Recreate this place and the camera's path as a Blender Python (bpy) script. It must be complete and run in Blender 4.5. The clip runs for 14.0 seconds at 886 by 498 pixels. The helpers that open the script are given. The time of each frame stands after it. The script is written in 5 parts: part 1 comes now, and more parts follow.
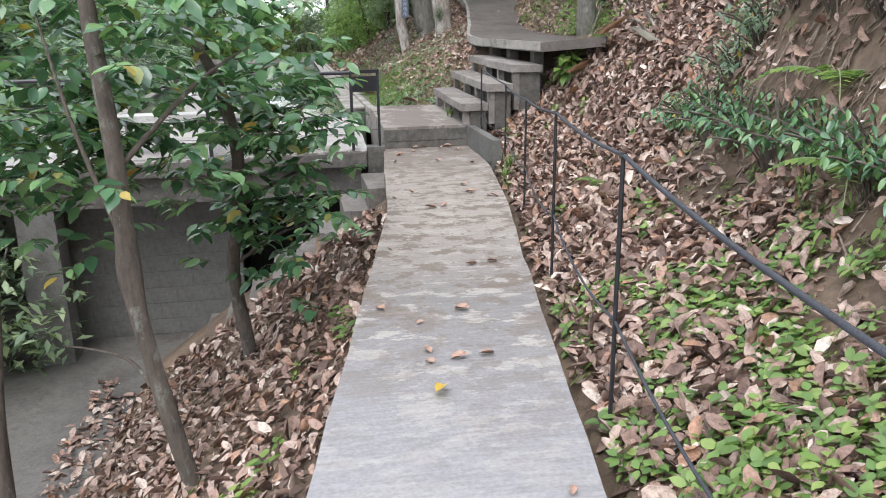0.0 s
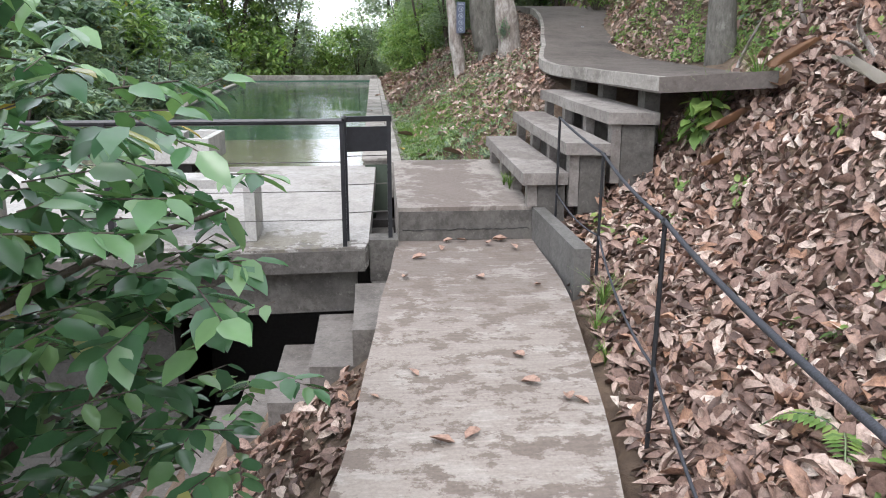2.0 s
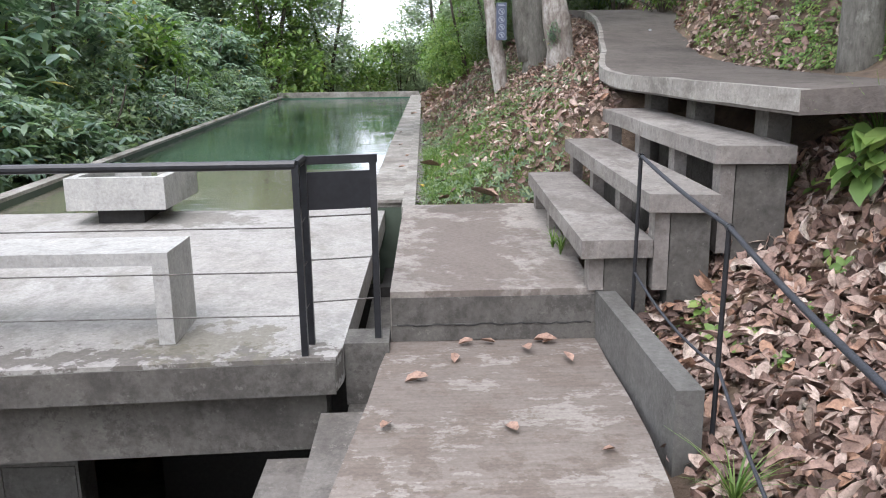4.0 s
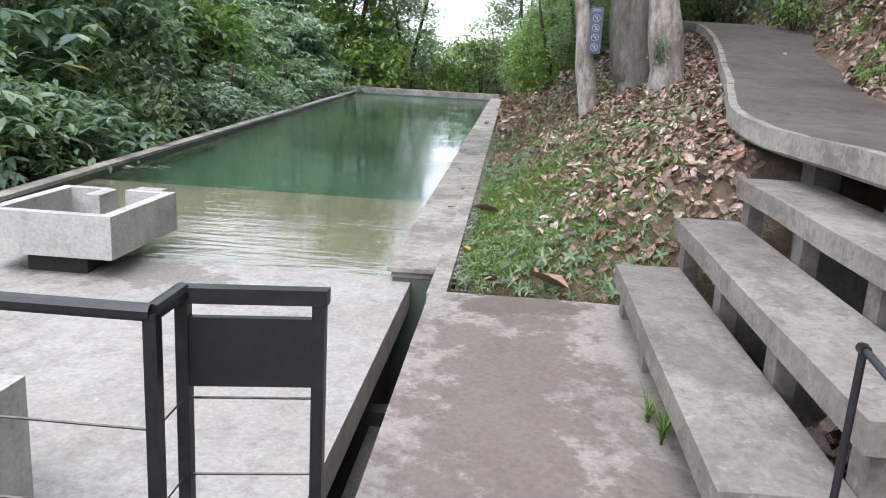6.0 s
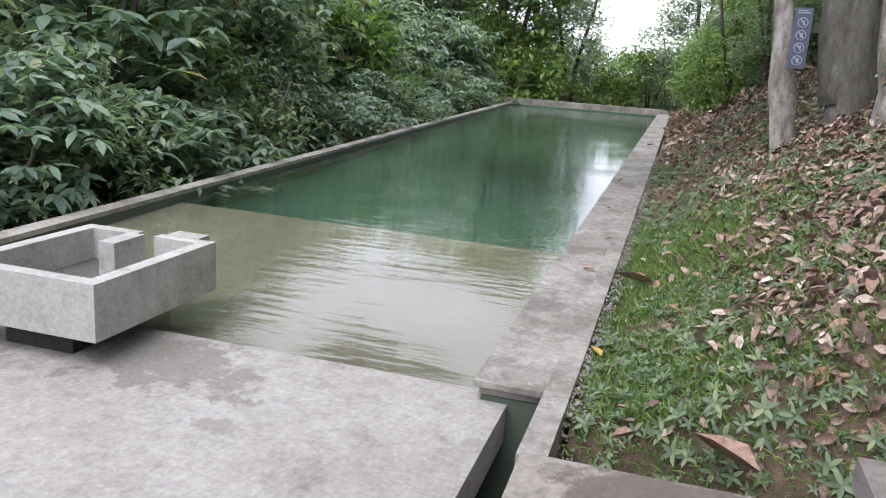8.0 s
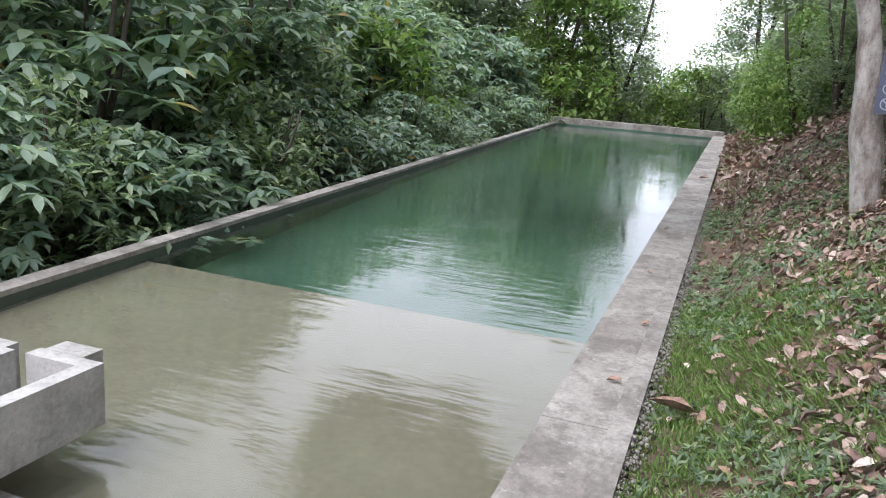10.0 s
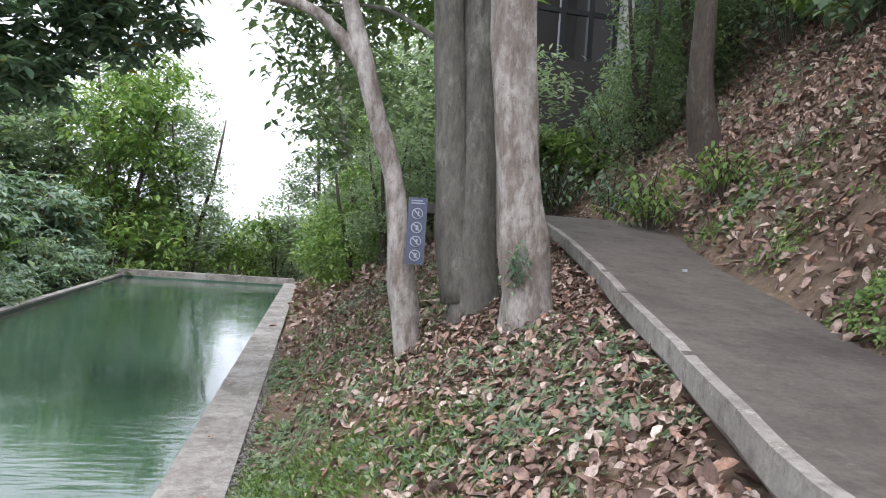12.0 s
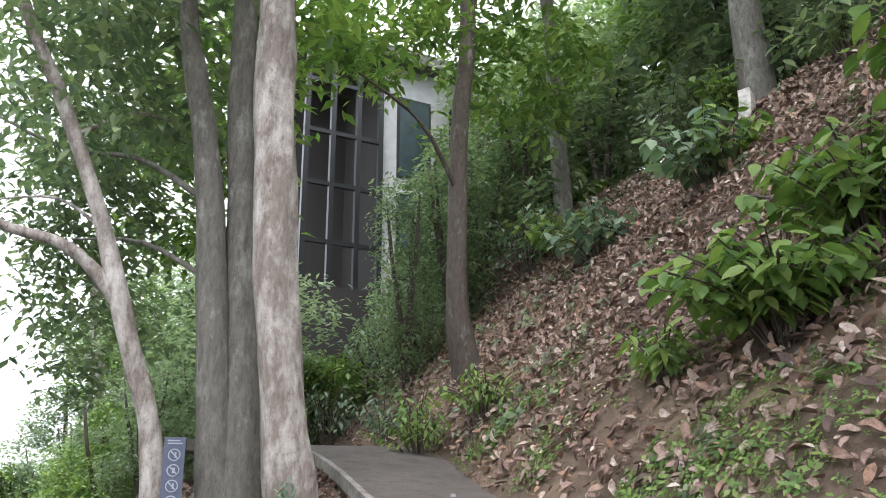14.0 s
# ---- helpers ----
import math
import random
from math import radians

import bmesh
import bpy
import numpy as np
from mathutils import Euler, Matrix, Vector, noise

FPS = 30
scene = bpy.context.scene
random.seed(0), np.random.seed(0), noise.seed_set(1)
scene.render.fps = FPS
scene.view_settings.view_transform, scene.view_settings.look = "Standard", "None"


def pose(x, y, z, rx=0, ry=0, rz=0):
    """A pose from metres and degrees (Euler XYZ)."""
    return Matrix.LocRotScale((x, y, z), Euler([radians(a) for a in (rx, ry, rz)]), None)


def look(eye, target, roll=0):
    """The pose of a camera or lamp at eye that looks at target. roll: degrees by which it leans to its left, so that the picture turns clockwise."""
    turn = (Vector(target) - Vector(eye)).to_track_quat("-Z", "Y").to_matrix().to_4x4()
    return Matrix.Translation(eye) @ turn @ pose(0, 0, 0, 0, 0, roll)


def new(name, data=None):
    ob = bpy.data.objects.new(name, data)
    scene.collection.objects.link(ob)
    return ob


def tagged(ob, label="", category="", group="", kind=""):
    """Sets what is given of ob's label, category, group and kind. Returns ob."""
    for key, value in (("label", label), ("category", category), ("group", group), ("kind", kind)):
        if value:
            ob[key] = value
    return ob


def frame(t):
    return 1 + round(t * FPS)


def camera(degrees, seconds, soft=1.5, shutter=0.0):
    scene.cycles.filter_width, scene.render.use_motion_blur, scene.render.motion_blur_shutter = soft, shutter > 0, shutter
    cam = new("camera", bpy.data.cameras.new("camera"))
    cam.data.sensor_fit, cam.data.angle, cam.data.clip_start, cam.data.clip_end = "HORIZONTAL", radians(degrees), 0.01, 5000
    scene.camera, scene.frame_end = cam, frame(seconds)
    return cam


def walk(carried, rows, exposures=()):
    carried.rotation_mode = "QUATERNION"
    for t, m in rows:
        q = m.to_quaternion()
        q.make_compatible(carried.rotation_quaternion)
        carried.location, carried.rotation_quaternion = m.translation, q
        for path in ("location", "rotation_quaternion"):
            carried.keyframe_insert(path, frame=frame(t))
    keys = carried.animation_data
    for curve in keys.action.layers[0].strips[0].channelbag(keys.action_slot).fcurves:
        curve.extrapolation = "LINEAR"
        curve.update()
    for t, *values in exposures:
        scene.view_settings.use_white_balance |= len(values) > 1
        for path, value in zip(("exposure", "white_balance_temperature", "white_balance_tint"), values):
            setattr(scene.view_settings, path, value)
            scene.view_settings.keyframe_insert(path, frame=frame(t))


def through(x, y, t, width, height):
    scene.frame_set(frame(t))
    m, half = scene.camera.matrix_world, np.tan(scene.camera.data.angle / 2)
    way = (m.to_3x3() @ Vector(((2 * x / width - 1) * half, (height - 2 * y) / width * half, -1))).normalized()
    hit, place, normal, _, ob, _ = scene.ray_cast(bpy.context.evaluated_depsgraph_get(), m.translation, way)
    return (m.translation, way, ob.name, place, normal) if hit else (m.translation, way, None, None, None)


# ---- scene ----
cam = camera(58.6, 14.0, soft=1.0)
PATH = [
    (0, (-0.925, -9.213, 1.053), (-0.595, -7.313, 0.525), -1.1),
    (0.5, (-0.641, -8.31, 1.064), (-0.416, -6.393, 0.541), -0.5),
    (1, (-0.42, -7.331, 1.101), (-0.276, -5.407, 0.574), -0.6),
    (1.5, (-0.279, -6.439, 1.102), (-0.128, -4.512, 0.59), -0.5),
    (2, (-0.157, -5.635, 1.114), (0.01, -3.703, 0.624), -0.0),
    (2.2, (-0.157, -5.445, 1.126), (0.006, -3.511, 0.642), 0.3),
    (4.3, (0.207, -3.335, 1.048), (0.234, -1.387, 0.596), -0.8),
    (4.5, (0.213, -3.141, 1.058), (0.234, -1.193, 0.605), -0.7),
    (5, (0.283, -2.683, 1.116), (0.305, -0.736, 0.658), 1.1),
    (5.5, (0.313, -2.237, 1.188), (0.194, -0.296, 0.72), 3.5),
    (6, (0.348, -1.808, 1.201), (0.208, 0.133, 0.736), 3.2),
    (6.5, (0.379, -1.398, 1.214), (0.237, 0.547, 0.767), 3.2),
    (7, (0.352, -0.997, 1.221), (0.133, 0.938, 0.768), 2.7),
    (7.5, (0.371, -0.577, 1.212), (0.009, 1.336, 0.754), 4.3),
    (8, (0.348, -0.242, 1.232), (-0.178, 1.63, 0.765), 4.1),
    (8.2, (0.31, -0.078, 1.215), (-0.226, 1.793, 0.754), 3.9),
    (10.3, (0.315, 1.036, 1.453), (-0.351, 2.868, 1.009), 4.0),
    (10.5, (0.35, 1.098, 1.451), (-0.321, 2.931, 1.015), 3.8),
    (10.7, (0.38, 1.134, 1.442), (-0.254, 2.985, 1.025), 3.5),
    (11, (0.409, 1.182, 1.452), (-0.011, 3.105, 1.1), 3.7),
    (11.5, (0.444, 1.221, 1.464), (0.44, 3.214, 1.297), 4.3),
    (12, (0.477, 1.231, 1.487), (0.803, 3.204, 1.479), 4.0),
    (12.5, (0.482, 1.19, 1.499), (1.087, 3.086, 1.694), 3.0),
    (13, (0.5, 1.163, 1.528), (1.291, 2.931, 2.027), 1.4),
    (13.5, (0.495, 1.106, 1.535), (1.346, 2.809, 2.15), 0.5),
    (14, (0.509, 1.162, 1.52), (1.327, 2.897, 2.086), -0.3),
]
walk(cam, [(t, look(e, g, r)) for t, e, g, r in PATH], exposures=[(0, 1.5, 6350, 14), (0.5, 1.57, 6350, 14), (2, 1.54, 6300, 16), (5, 1.55, 6250, 17), (6.5, 1.48, 6250, 18), (8, 1.3, 6300, 19), (10.3, 1.42, 6250, 20), (12, 1.44, 6250, 19), (13, 1.67, 6450, 15), (14, 1.78, 6350, 17)])

# ---- world and light ----
world = bpy.data.worlds.new("world")
scene.world = world
world.use_nodes = True
wn = world.node_tree
bg = wn.nodes["Background"]
sky = wn.nodes.new("ShaderNodeTexSky")
sky.sky_type = "NISHITA"
sky.sun_disc = False
sky.sun_elevation = radians(58)
sky.sun_rotation = radians(200)
sky.dust_density = 6.0
sky.ozone_density = 0.6
hsv = wn.nodes.new("ShaderNodeHueSaturation")
hsv.inputs["Saturation"].default_value = 0.12
hsv.inputs["Value"].default_value = 1.0
wn.links.new(sky.outputs[0], hsv.inputs["Color"])
veil = wn.nodes.new("ShaderNodeMix")
veil.data_type = "RGBA"
veil.inputs[0].default_value = 0.8
veil.inputs[7].default_value = (9.2, 9.9, 10.6, 1)
wn.links.new(hsv.outputs[0], veil.inputs[6])
wn.links.new(veil.outputs[2], bg.inputs[0])
bg.inputs[1].default_value = 0.1

sun_data = bpy.data.lights.new("sun", "SUN")
sun_data.energy = 0.5
sun_data.angle = radians(25)
sun_data.color = (1.0, 0.97, 0.92)
sun = new("sun", sun_data)
sun.matrix_world = look((-6, -16, 30), (0, 0, 0))

# ---- materials ----


def material(name, build):
    m = bpy.data.materials.new(name)
    m.use_nodes = True
    t = m.node_tree
    b = t.nodes["Principled BSDF"]
    build(t, b)
    return m


def node(t, kind, **values):
    n = t.nodes.new(kind)
    for k, v in values.items():
        n.inputs[k.replace("_", " ")].default_value = v
    return n


def noise_tex(t, scale, detail=4.0, rough=0.55, coord="Object", stretch=None):
    c = t.nodes.new("ShaderNodeTexCoord")
    n = node(t, "ShaderNodeTexNoise", Scale=scale, Detail=detail, Roughness=rough)
    src = c.outputs[coord]
    if stretch:
        mp = t.nodes.new("ShaderNodeMapping")
        mp.inputs["Scale"].default_value = stretch
        t.links.new(src, mp.inputs[0])
        src = mp.outputs[0]
    t.links.new(src, n.inputs["Vector"])
    return n.outputs[0]


def ramp(t, src, stops):
    r = t.nodes.new("ShaderNodeValToRGB")
    e = r.color_ramp.elements
    while len(e) < len(stops):
        e.new(0.5)
    for s, (p, c) in zip(e, stops):
        s.position, s.color = p, (*c, 1)
    t.links.new(src, r.inputs[0])
    return r.outputs[0]


def mix(t, fac, a, b, mode="MIX"):
    n = t.nodes.new("ShaderNodeMix")
    n.data_type, n.blend_type = "RGBA", mode
    for sock, v in ((n.inputs[0], fac), (n.inputs[6], a), (n.inputs[7], b)):
        if isinstance(v, (int, float)):
            sock.default_value = v
        elif isinstance(v, tuple):
            sock.default_value = (*v, 1)
        else:
            t.links.new(v, sock)
    return n.outputs[2]


def bump(t, b, src, strength, dist=0.01):
    n = node(t, "ShaderNodeBump", Strength=strength, Distance=dist)
    t.links.new(src, n.inputs["Height"])
    t.links.new(n.outputs[0], b.inputs["Normal"])


def blot(t, at, size, edge=0.5, grain=6.0):
    """A ragged stain round a place in the object's own space, 0 to 1."""
    c = t.nodes.new("ShaderNodeTexCoord")
    mp = t.nodes.new("ShaderNodeMapping")
    mp.inputs["Scale"].default_value = tuple(1 / s for s in size)
    mp.inputs["Location"].default_value = tuple(-a / s for a, s in zip(at, size))
    t.links.new(c.outputs["Object"], mp.inputs[0])
    ln = t.nodes.new("ShaderNodeVectorMath")
    ln.operation = "LENGTH"
    t.links.new(mp.outputs[0], ln.inputs[0])
    ad = t.nodes.new("ShaderNodeMath")
    ad.operation = "MULTIPLY_ADD"
    t.links.new(noise_tex(t, grain, 9, 0.68), ad.inputs[0])
    ad.inputs[1].default_value = -2.2 * edge
    t.links.new(ln.outputs["Value"], ad.inputs[2])
    sh = t.nodes.new("ShaderNodeMath")
    sh.inputs[1].default_value = 1.1 * edge - 0.72
    t.links.new(ad.outputs[0], sh.inputs[0])
    r = ramp(t, sh.outputs[0], [(0.0, (1, 1, 1)), (0.25, (0, 0, 0))])
    return r


def concrete(name, light, dark, stain, amount=0.5, rough=0.85, blots=()):
    """Cast concrete: trowel grain, broad weathering, patches of damp or algae."""
    def build(t, b):
        broad = noise_tex(t, 1.6, 6, 0.62)
        grain = noise_tex(t, 45, 5, 0.6)
        patch = noise_tex(t, 3.0, 12, 0.74, stretch=(1.0, 0.6, 1.0))
        c = ramp(t, broad, [(0.32, dark), (0.66, light)])
        c = mix(t, ramp(t, patch, [(0.56 - 0.12 * amount, (0, 0, 0)), (0.66 - 0.1 * amount, (0.6, 0.6, 0.6))]), c, stain)
        grime = noise_tex(t, 6.5, 15, 0.8)
        c = mix(t, ramp(t, grime, [(0.53, (0, 0, 0)), (0.575, (0.02 + 0.85 * amount,) * 3)]), c, tuple(0.5 * a + 0.5 * b_ for a, b_ in zip(stain, dark)))
        chips = noise_tex(t, 17, 10, 0.75)
        c = mix(t, ramp(t, chips, [(0.6, (0, 0, 0)), (0.63, (0.55, 0.55, 0.55))]), c, tuple(min(1, v * 1.22) for v in light))
        mottle = noise_tex(t, 9.0, 9, 0.72)
        c = mix(t, 0.45, c, ramp(t, mottle, [(0.34, (0.5, 0.48, 0.46)), (0.5, (1, 1, 1)), (0.66, (1.18, 1.16, 1.12))]), "MULTIPLY")
        for at, size, edge, gr, colour, deep in blots:
            m = t.nodes.new("ShaderNodeMath")
            m.operation = "MULTIPLY"
            t.links.new(blot(t, at, size, edge, gr), m.inputs[0])
            m.inputs[1].default_value = deep
            c = mix(t, m.outputs[0], c, colour)
        c = mix(t, 0.35, c, ramp(t, grain, [(0.3, (0.25, 0.24, 0.23)), (0.7, (1, 1, 0.98))]), "MULTIPLY")
        specks = noise_tex(t, 160, 2, 0.5)
        c = mix(t, ramp(t, specks, [(0.66, (0, 0, 0)), (0.72, (0.5, 0.5, 0.5))]), c, (0.1, 0.095, 0.085))
        t.links.new(c, b.inputs["Base Color"])
        b.inputs["Roughness"].default_value = rough
        bump(t, b, grain, 0.5, 0.008)
    return material(name, build)


def walkway_build(t, b):
    """Brushed concrete: cleaner grey at the start, flaking skin further on, brown damp blotches near the landing."""
    grain = noise_tex(t, 60, 5, 0.65)
    brush = noise_tex(t, 24, 4, 0.6, stretch=(0.25, 2.2, 1))
    broad = noise_tex(t, 0.8, 4, 0.55)
    flake = noise_tex(t, 5.2, 12, 0.7, stretch=(0.6, 1.3, 1))
    damp = noise_tex(t, 6.0, 12, 0.72, stretch=(0.9, 1.1, 1))
    co = t.nodes.new("ShaderNodeTexCoord")
    sep = t.nodes.new("ShaderNodeSeparateXYZ")
    t.links.new(co.outputs["Object"], sep.inputs[0])
    along = t.nodes.new("ShaderNodeMapRange")
    for k, v in ((1, -8.0), (2, 0.0)):
        along.inputs[k].default_value = v
    wob = t.nodes.new("ShaderNodeMath")
    wob.operation = "MULTIPLY_ADD"
    t.links.new(broad, wob.inputs[0])
    wob.inputs[1].default_value = 1.6
    t.links.new(sep.outputs[1], wob.inputs[2])
    t.links.new(wob.outputs[0], along.inputs[0])
    c = ramp(t, along.outputs[0], [(0.25, (0.28, 0.275, 0.285)), (0.46, (0.215, 0.202, 0.195)), (0.66, (0.33, 0.29, 0.255)), (0.85, (0.3, 0.262, 0.23)), (0.98, (0.2, 0.168, 0.145))])
    skin = mix(t, 1.0, ramp(t, flake, [(0.53, (0, 0, 0)), (0.55, (0.8, 0.8, 0.8))]), ramp(t, along.outputs[0], [(0.22, (0.12, 0.12, 0.12)), (0.42, (0.85, 0.85, 0.85)), (0.6, (0.5, 0.5, 0.5))]), "MULTIPLY")
    c = mix(t, skin, c, (0.44, 0.41, 0.37))
    wet = mix(t, 1.0, ramp(t, damp, [(0.5, (0, 0, 0)), (0.545, (0.9, 0.9, 0.9))]), ramp(t, along.outputs[0], [(0.28, (0.1, 0.1, 0.1)), (0.5, (1, 1, 1))]), "MULTIPLY")
    c = mix(t, wet, c, (0.175, 0.14, 0.116))
    c = mix(t, 0.55, c, ramp(t, brush, [(0.25, (0.62, 0.6, 0.58)), (0.75, (1.15, 1.15, 1.15))]), "MULTIPLY")
    c = mix(t, 0.5, c, ramp(t, grain, [(0.3, (0.55, 0.54, 0.53)), (0.7, (1.1, 1.1, 1.1))]), "MULTIPLY")
    t.links.new(c, b.inputs["Base Color"])
    b.inputs["Roughness"].default_value = 0.85
    bump(t, b, brush, 0.35, 0.006)


M_WALK = material("walkway_concrete", walkway_build)
M_LAND = concrete("landing_concrete", (0.36, 0.325, 0.29), (0.27, 0.24, 0.215), (0.155, 0.13, 0.115), 0.45, blots=(((0.42, 0.75, 0), (0.42, 1.25, 1), 1.7, 4.0, (0.15, 0.118, 0.1), 0.75), ((0.45, 1.86, 0), (0.36, 0.17, 1), 1.3, 7.0, (0.13, 0.105, 0.088), 0.8), ((0.85, 0.25, 0), (0.14, 0.45, 1), 1.6, 7.0, (0.16, 0.13, 0.11), 0.6)))
M_TERR = concrete("terrace_concrete", (0.42, 0.405, 0.385), (0.34, 0.32, 0.295), (0.235, 0.22, 0.19), 0.3, blots=(((-1.7, -0.27, -0.2), (1.6, 0.13, 1), 3.2, 8.0, (0.13, 0.115, 0.1), 0.85), ((-0.85, -0.1, -0.2), (0.36, 0.24, 1), 2.2, 9.0, (0.17, 0.155, 0.115), 0.7), ((-1.75, 2.45, -0.1), (0.6, 0.26, 1), 2.0, 7.0, (0.2, 0.185, 0.16), 0.7), ((-1.1, 2.05, -0.1), (0.1, 0.06, 1), 0.8, 15.0, (0.25, 0.235, 0.21), 0.7)))
# darker, blotchier concrete for risers, undersides and recessed faces
M_EDGE = concrete("dark_blotched_concrete", (0.17, 0.16, 0.143), (0.09, 0.082, 0.073), (0.05, 0.045, 0.04), 0.8)
M_SLAB = concrete("step_concrete", (0.33, 0.305, 0.28), (0.2, 0.178, 0.16), (0.13, 0.108, 0.094), 0.6)
M_PATH = concrete("path_concrete", (0.165, 0.142, 0.125), (0.105, 0.088, 0.077), (0.075, 0.062, 0.053), 0.5)
M_COPE = concrete("coping_concrete", (0.45, 0.425, 0.39), (0.28, 0.255, 0.225), (0.14, 0.125, 0.108), 0.7)
M_BOX = concrete("basin_concrete", (0.52, 0.51, 0.485), (0.42, 0.41, 0.385), (0.28, 0.27, 0.235), 0.05)
M_BLOCK = concrete("block_concrete", (0.17, 0.165, 0.155), (0.12, 0.115, 0.105), (0.075, 0.07, 0.06), 0.5)
M_STAIR = concrete("stair_concrete", (0.24, 0.22, 0.2), (0.15, 0.135, 0.12), (0.09, 0.08, 0.07), 0.6)
M_COURT = concrete("court_concrete", (0.165, 0.153, 0.138), (0.11, 0.102, 0.092), (0.075, 0.067, 0.06), 0.4)


def plain(name, color, rough=0.5, metal=0.0, var=0.25, scale=30):
    def build(t, b):
        n = noise_tex(t, scale, 4, 0.6)
        lo = tuple(c * (1 - var) for c in color)
        hi = tuple(min(1, c * (1 + var)) for c in color)
        t.links.new(ramp(t, n, [(0.3, lo), (0.7, hi)]), b.inputs["Base Color"])
        b.inputs["Roughness"].default_value = rough
        b.inputs["Metallic"].default_value = metal
        bump(t, b, n, 0.12, 0.003)
    return material(name, build)


M_STEEL = plain("black_painted_steel", (0.016, 0.017, 0.02), 0.38, 0.0, 0.35)
M_PANEL = plain("black_panel", (0.013, 0.014, 0.017), 0.45, 0.0, 0.3)
M_WIRE = plain("steel_wire", (0.14, 0.13, 0.12), 0.5, 0.8, 0.3)
M_ROPE = plain("dark_rope", (0.035, 0.037, 0.045), 0.75, 0.0, 0.5, 200)
# near-black: the shade of deep recesses as colour, also the black foot and crack
M_DARK = plain("black_and_recess_shade", (0.03, 0.028, 0.026), 0.9)
M_SIGN = plain("slate_blue_sign", (0.075, 0.09, 0.135), 0.5, 0.0, 0.12)
M_MARK = plain("white_marking", (0.33, 0.36, 0.41), 0.6, 0.0, 0.1)
M_WHITE = plain("white_paint", (0.42, 0.43, 0.44), 0.6, 0.0, 0.12, 4)
M_GRAVEL = plain("grey_gravel", (0.24, 0.225, 0.2), 0.9, 0.0, 0.5, 90)
M_STONE = plain("pale_stone", (0.55, 0.52, 0.47), 0.85, 0.0, 0.4, 12)


def bark(name, light, dark, lichen, amount):
    def build(t, b):
        fibre = noise_tex(t, 26, 9, 0.74, stretch=(1, 1, 0.3))
        patch = noise_tex(t, 8.0, 9, 0.72, stretch=(1, 1, 0.45))
        spots = noise_tex(t, 60, 3, 0.6)
        c = ramp(t, fibre, [(0.32, dark), (0.66, light)])
        c = mix(t, ramp(t, patch, [(0.62 - amount * 0.25, (0, 0, 0)), (0.66, (0.9, 0.9, 0.9))]), c, lichen)
        c = mix(t, ramp(t, spots, [(0.62, (0, 0, 0)), (0.7, (0.7, 0.7, 0.7))]), c, dark)
        t.links.new(c, b.inputs["Base Color"])
        b.inputs["Roughness"].default_value = 0.9
        bump(t, b, fibre, 0.8, 0.02)
    return material(name, build)


M_BARK_PALE = bark("pale_bark", (0.29, 0.25, 0.215), (0.12, 0.095, 0.08), (0.58, 0.55, 0.51), 0.7)
M_BARK_GREY = bark("grey_bark", (0.2, 0.19, 0.165), (0.08, 0.074, 0.06), (0.29, 0.29, 0.25), 0.35)
M_BARK_DARK = bark("dark_bark", (0.13, 0.105, 0.085), (0.055, 0.045, 0.037), (0.2, 0.2, 0.17), 0.2)


def leafy(name, stops, rough=0.42, through=0.35, weight=1.0):
    """Leaves that differ one from the next, with light passing through them."""
    def build(t, b):
        g = t.nodes.new("ShaderNodeNewGeometry")
        c = ramp(t, g.outputs["Random Per Island"], stops)
        vein = noise_tex(t, 9, 3, 0.6)
        c = mix(t, 0.4, c, ramp(t, vein, [(0.3, (0.55, 0.55, 0.5)), (0.7, (1.1, 1.1, 1.0))]), "MULTIPLY")
        t.links.new(c, b.inputs["Base Color"])
        b.inputs["Roughness"].default_value = rough
        b.inputs["Specular IOR Level"].default_value = 0.6
        tr = t.nodes.new("ShaderNodeBsdfTranslucent")
        t.links.new(mix(t, 1.0, c, (1.0, 1.1, 0.68), "MULTIPLY"), tr.inputs[0])
        ms = t.nodes.new("ShaderNodeMixShader")
        ms.inputs[0].default_value = through
        t.links.new(b.outputs[0], ms.inputs[1])
        t.links.new(tr.outputs[0], ms.inputs[2])
        t.links.new(ms.outputs[0], t.nodes["Material Output"].inputs[0])
    return material(name, build)


M_LEAF_DEEP = leafy("deep_green_leaves", [(0.0, (0.105, 0.18, 0.135)), (0.5, (0.2, 0.295, 0.215)), (0.972, (0.34, 0.45, 0.31)), (0.996, (0.45, 0.3, 0.06))], 0.36, 0.42)
M_LEAF_MID = leafy("green_leaves", [(0.0, (0.13, 0.2, 0.135)), (0.6, (0.235, 0.32, 0.195)), (1.0, (0.37, 0.45, 0.25))], 0.45, 0.45)
M_LEAF_LIGHT = leafy("fresh_green_leaves", [(0.0, (0.11, 0.205, 0.058)), (0.6, (0.205, 0.335, 0.092)), (1.0, (0.35, 0.45, 0.14))], 0.5, 0.42)
# paler, greyer leaves: the haze of distance is mixed into their colour
M_LEAF_HAZE = leafy("haze_tinted_leaves", [(0.0, (0.2, 0.275, 0.2)), (0.6, (0.33, 0.42, 0.3)), (1.0, (0.46, 0.54, 0.38))], 0.5, 0.5)
M_LEAF_GLOSS = leafy("glossy_leaves", [(0.0, (0.045, 0.115, 0.06)), (0.5, (0.095, 0.21, 0.1)), (0.97, (0.22, 0.37, 0.165)), (0.996, (0.45, 0.3, 0.06))], 0.22, 0.3)
M_GRASS = leafy("grass_blades", [(0.0, (0.09, 0.17, 0.035)), (0.6, (0.15, 0.27, 0.055)), (1.0, (0.28, 0.35, 0.12))], 0.55, 0.35)
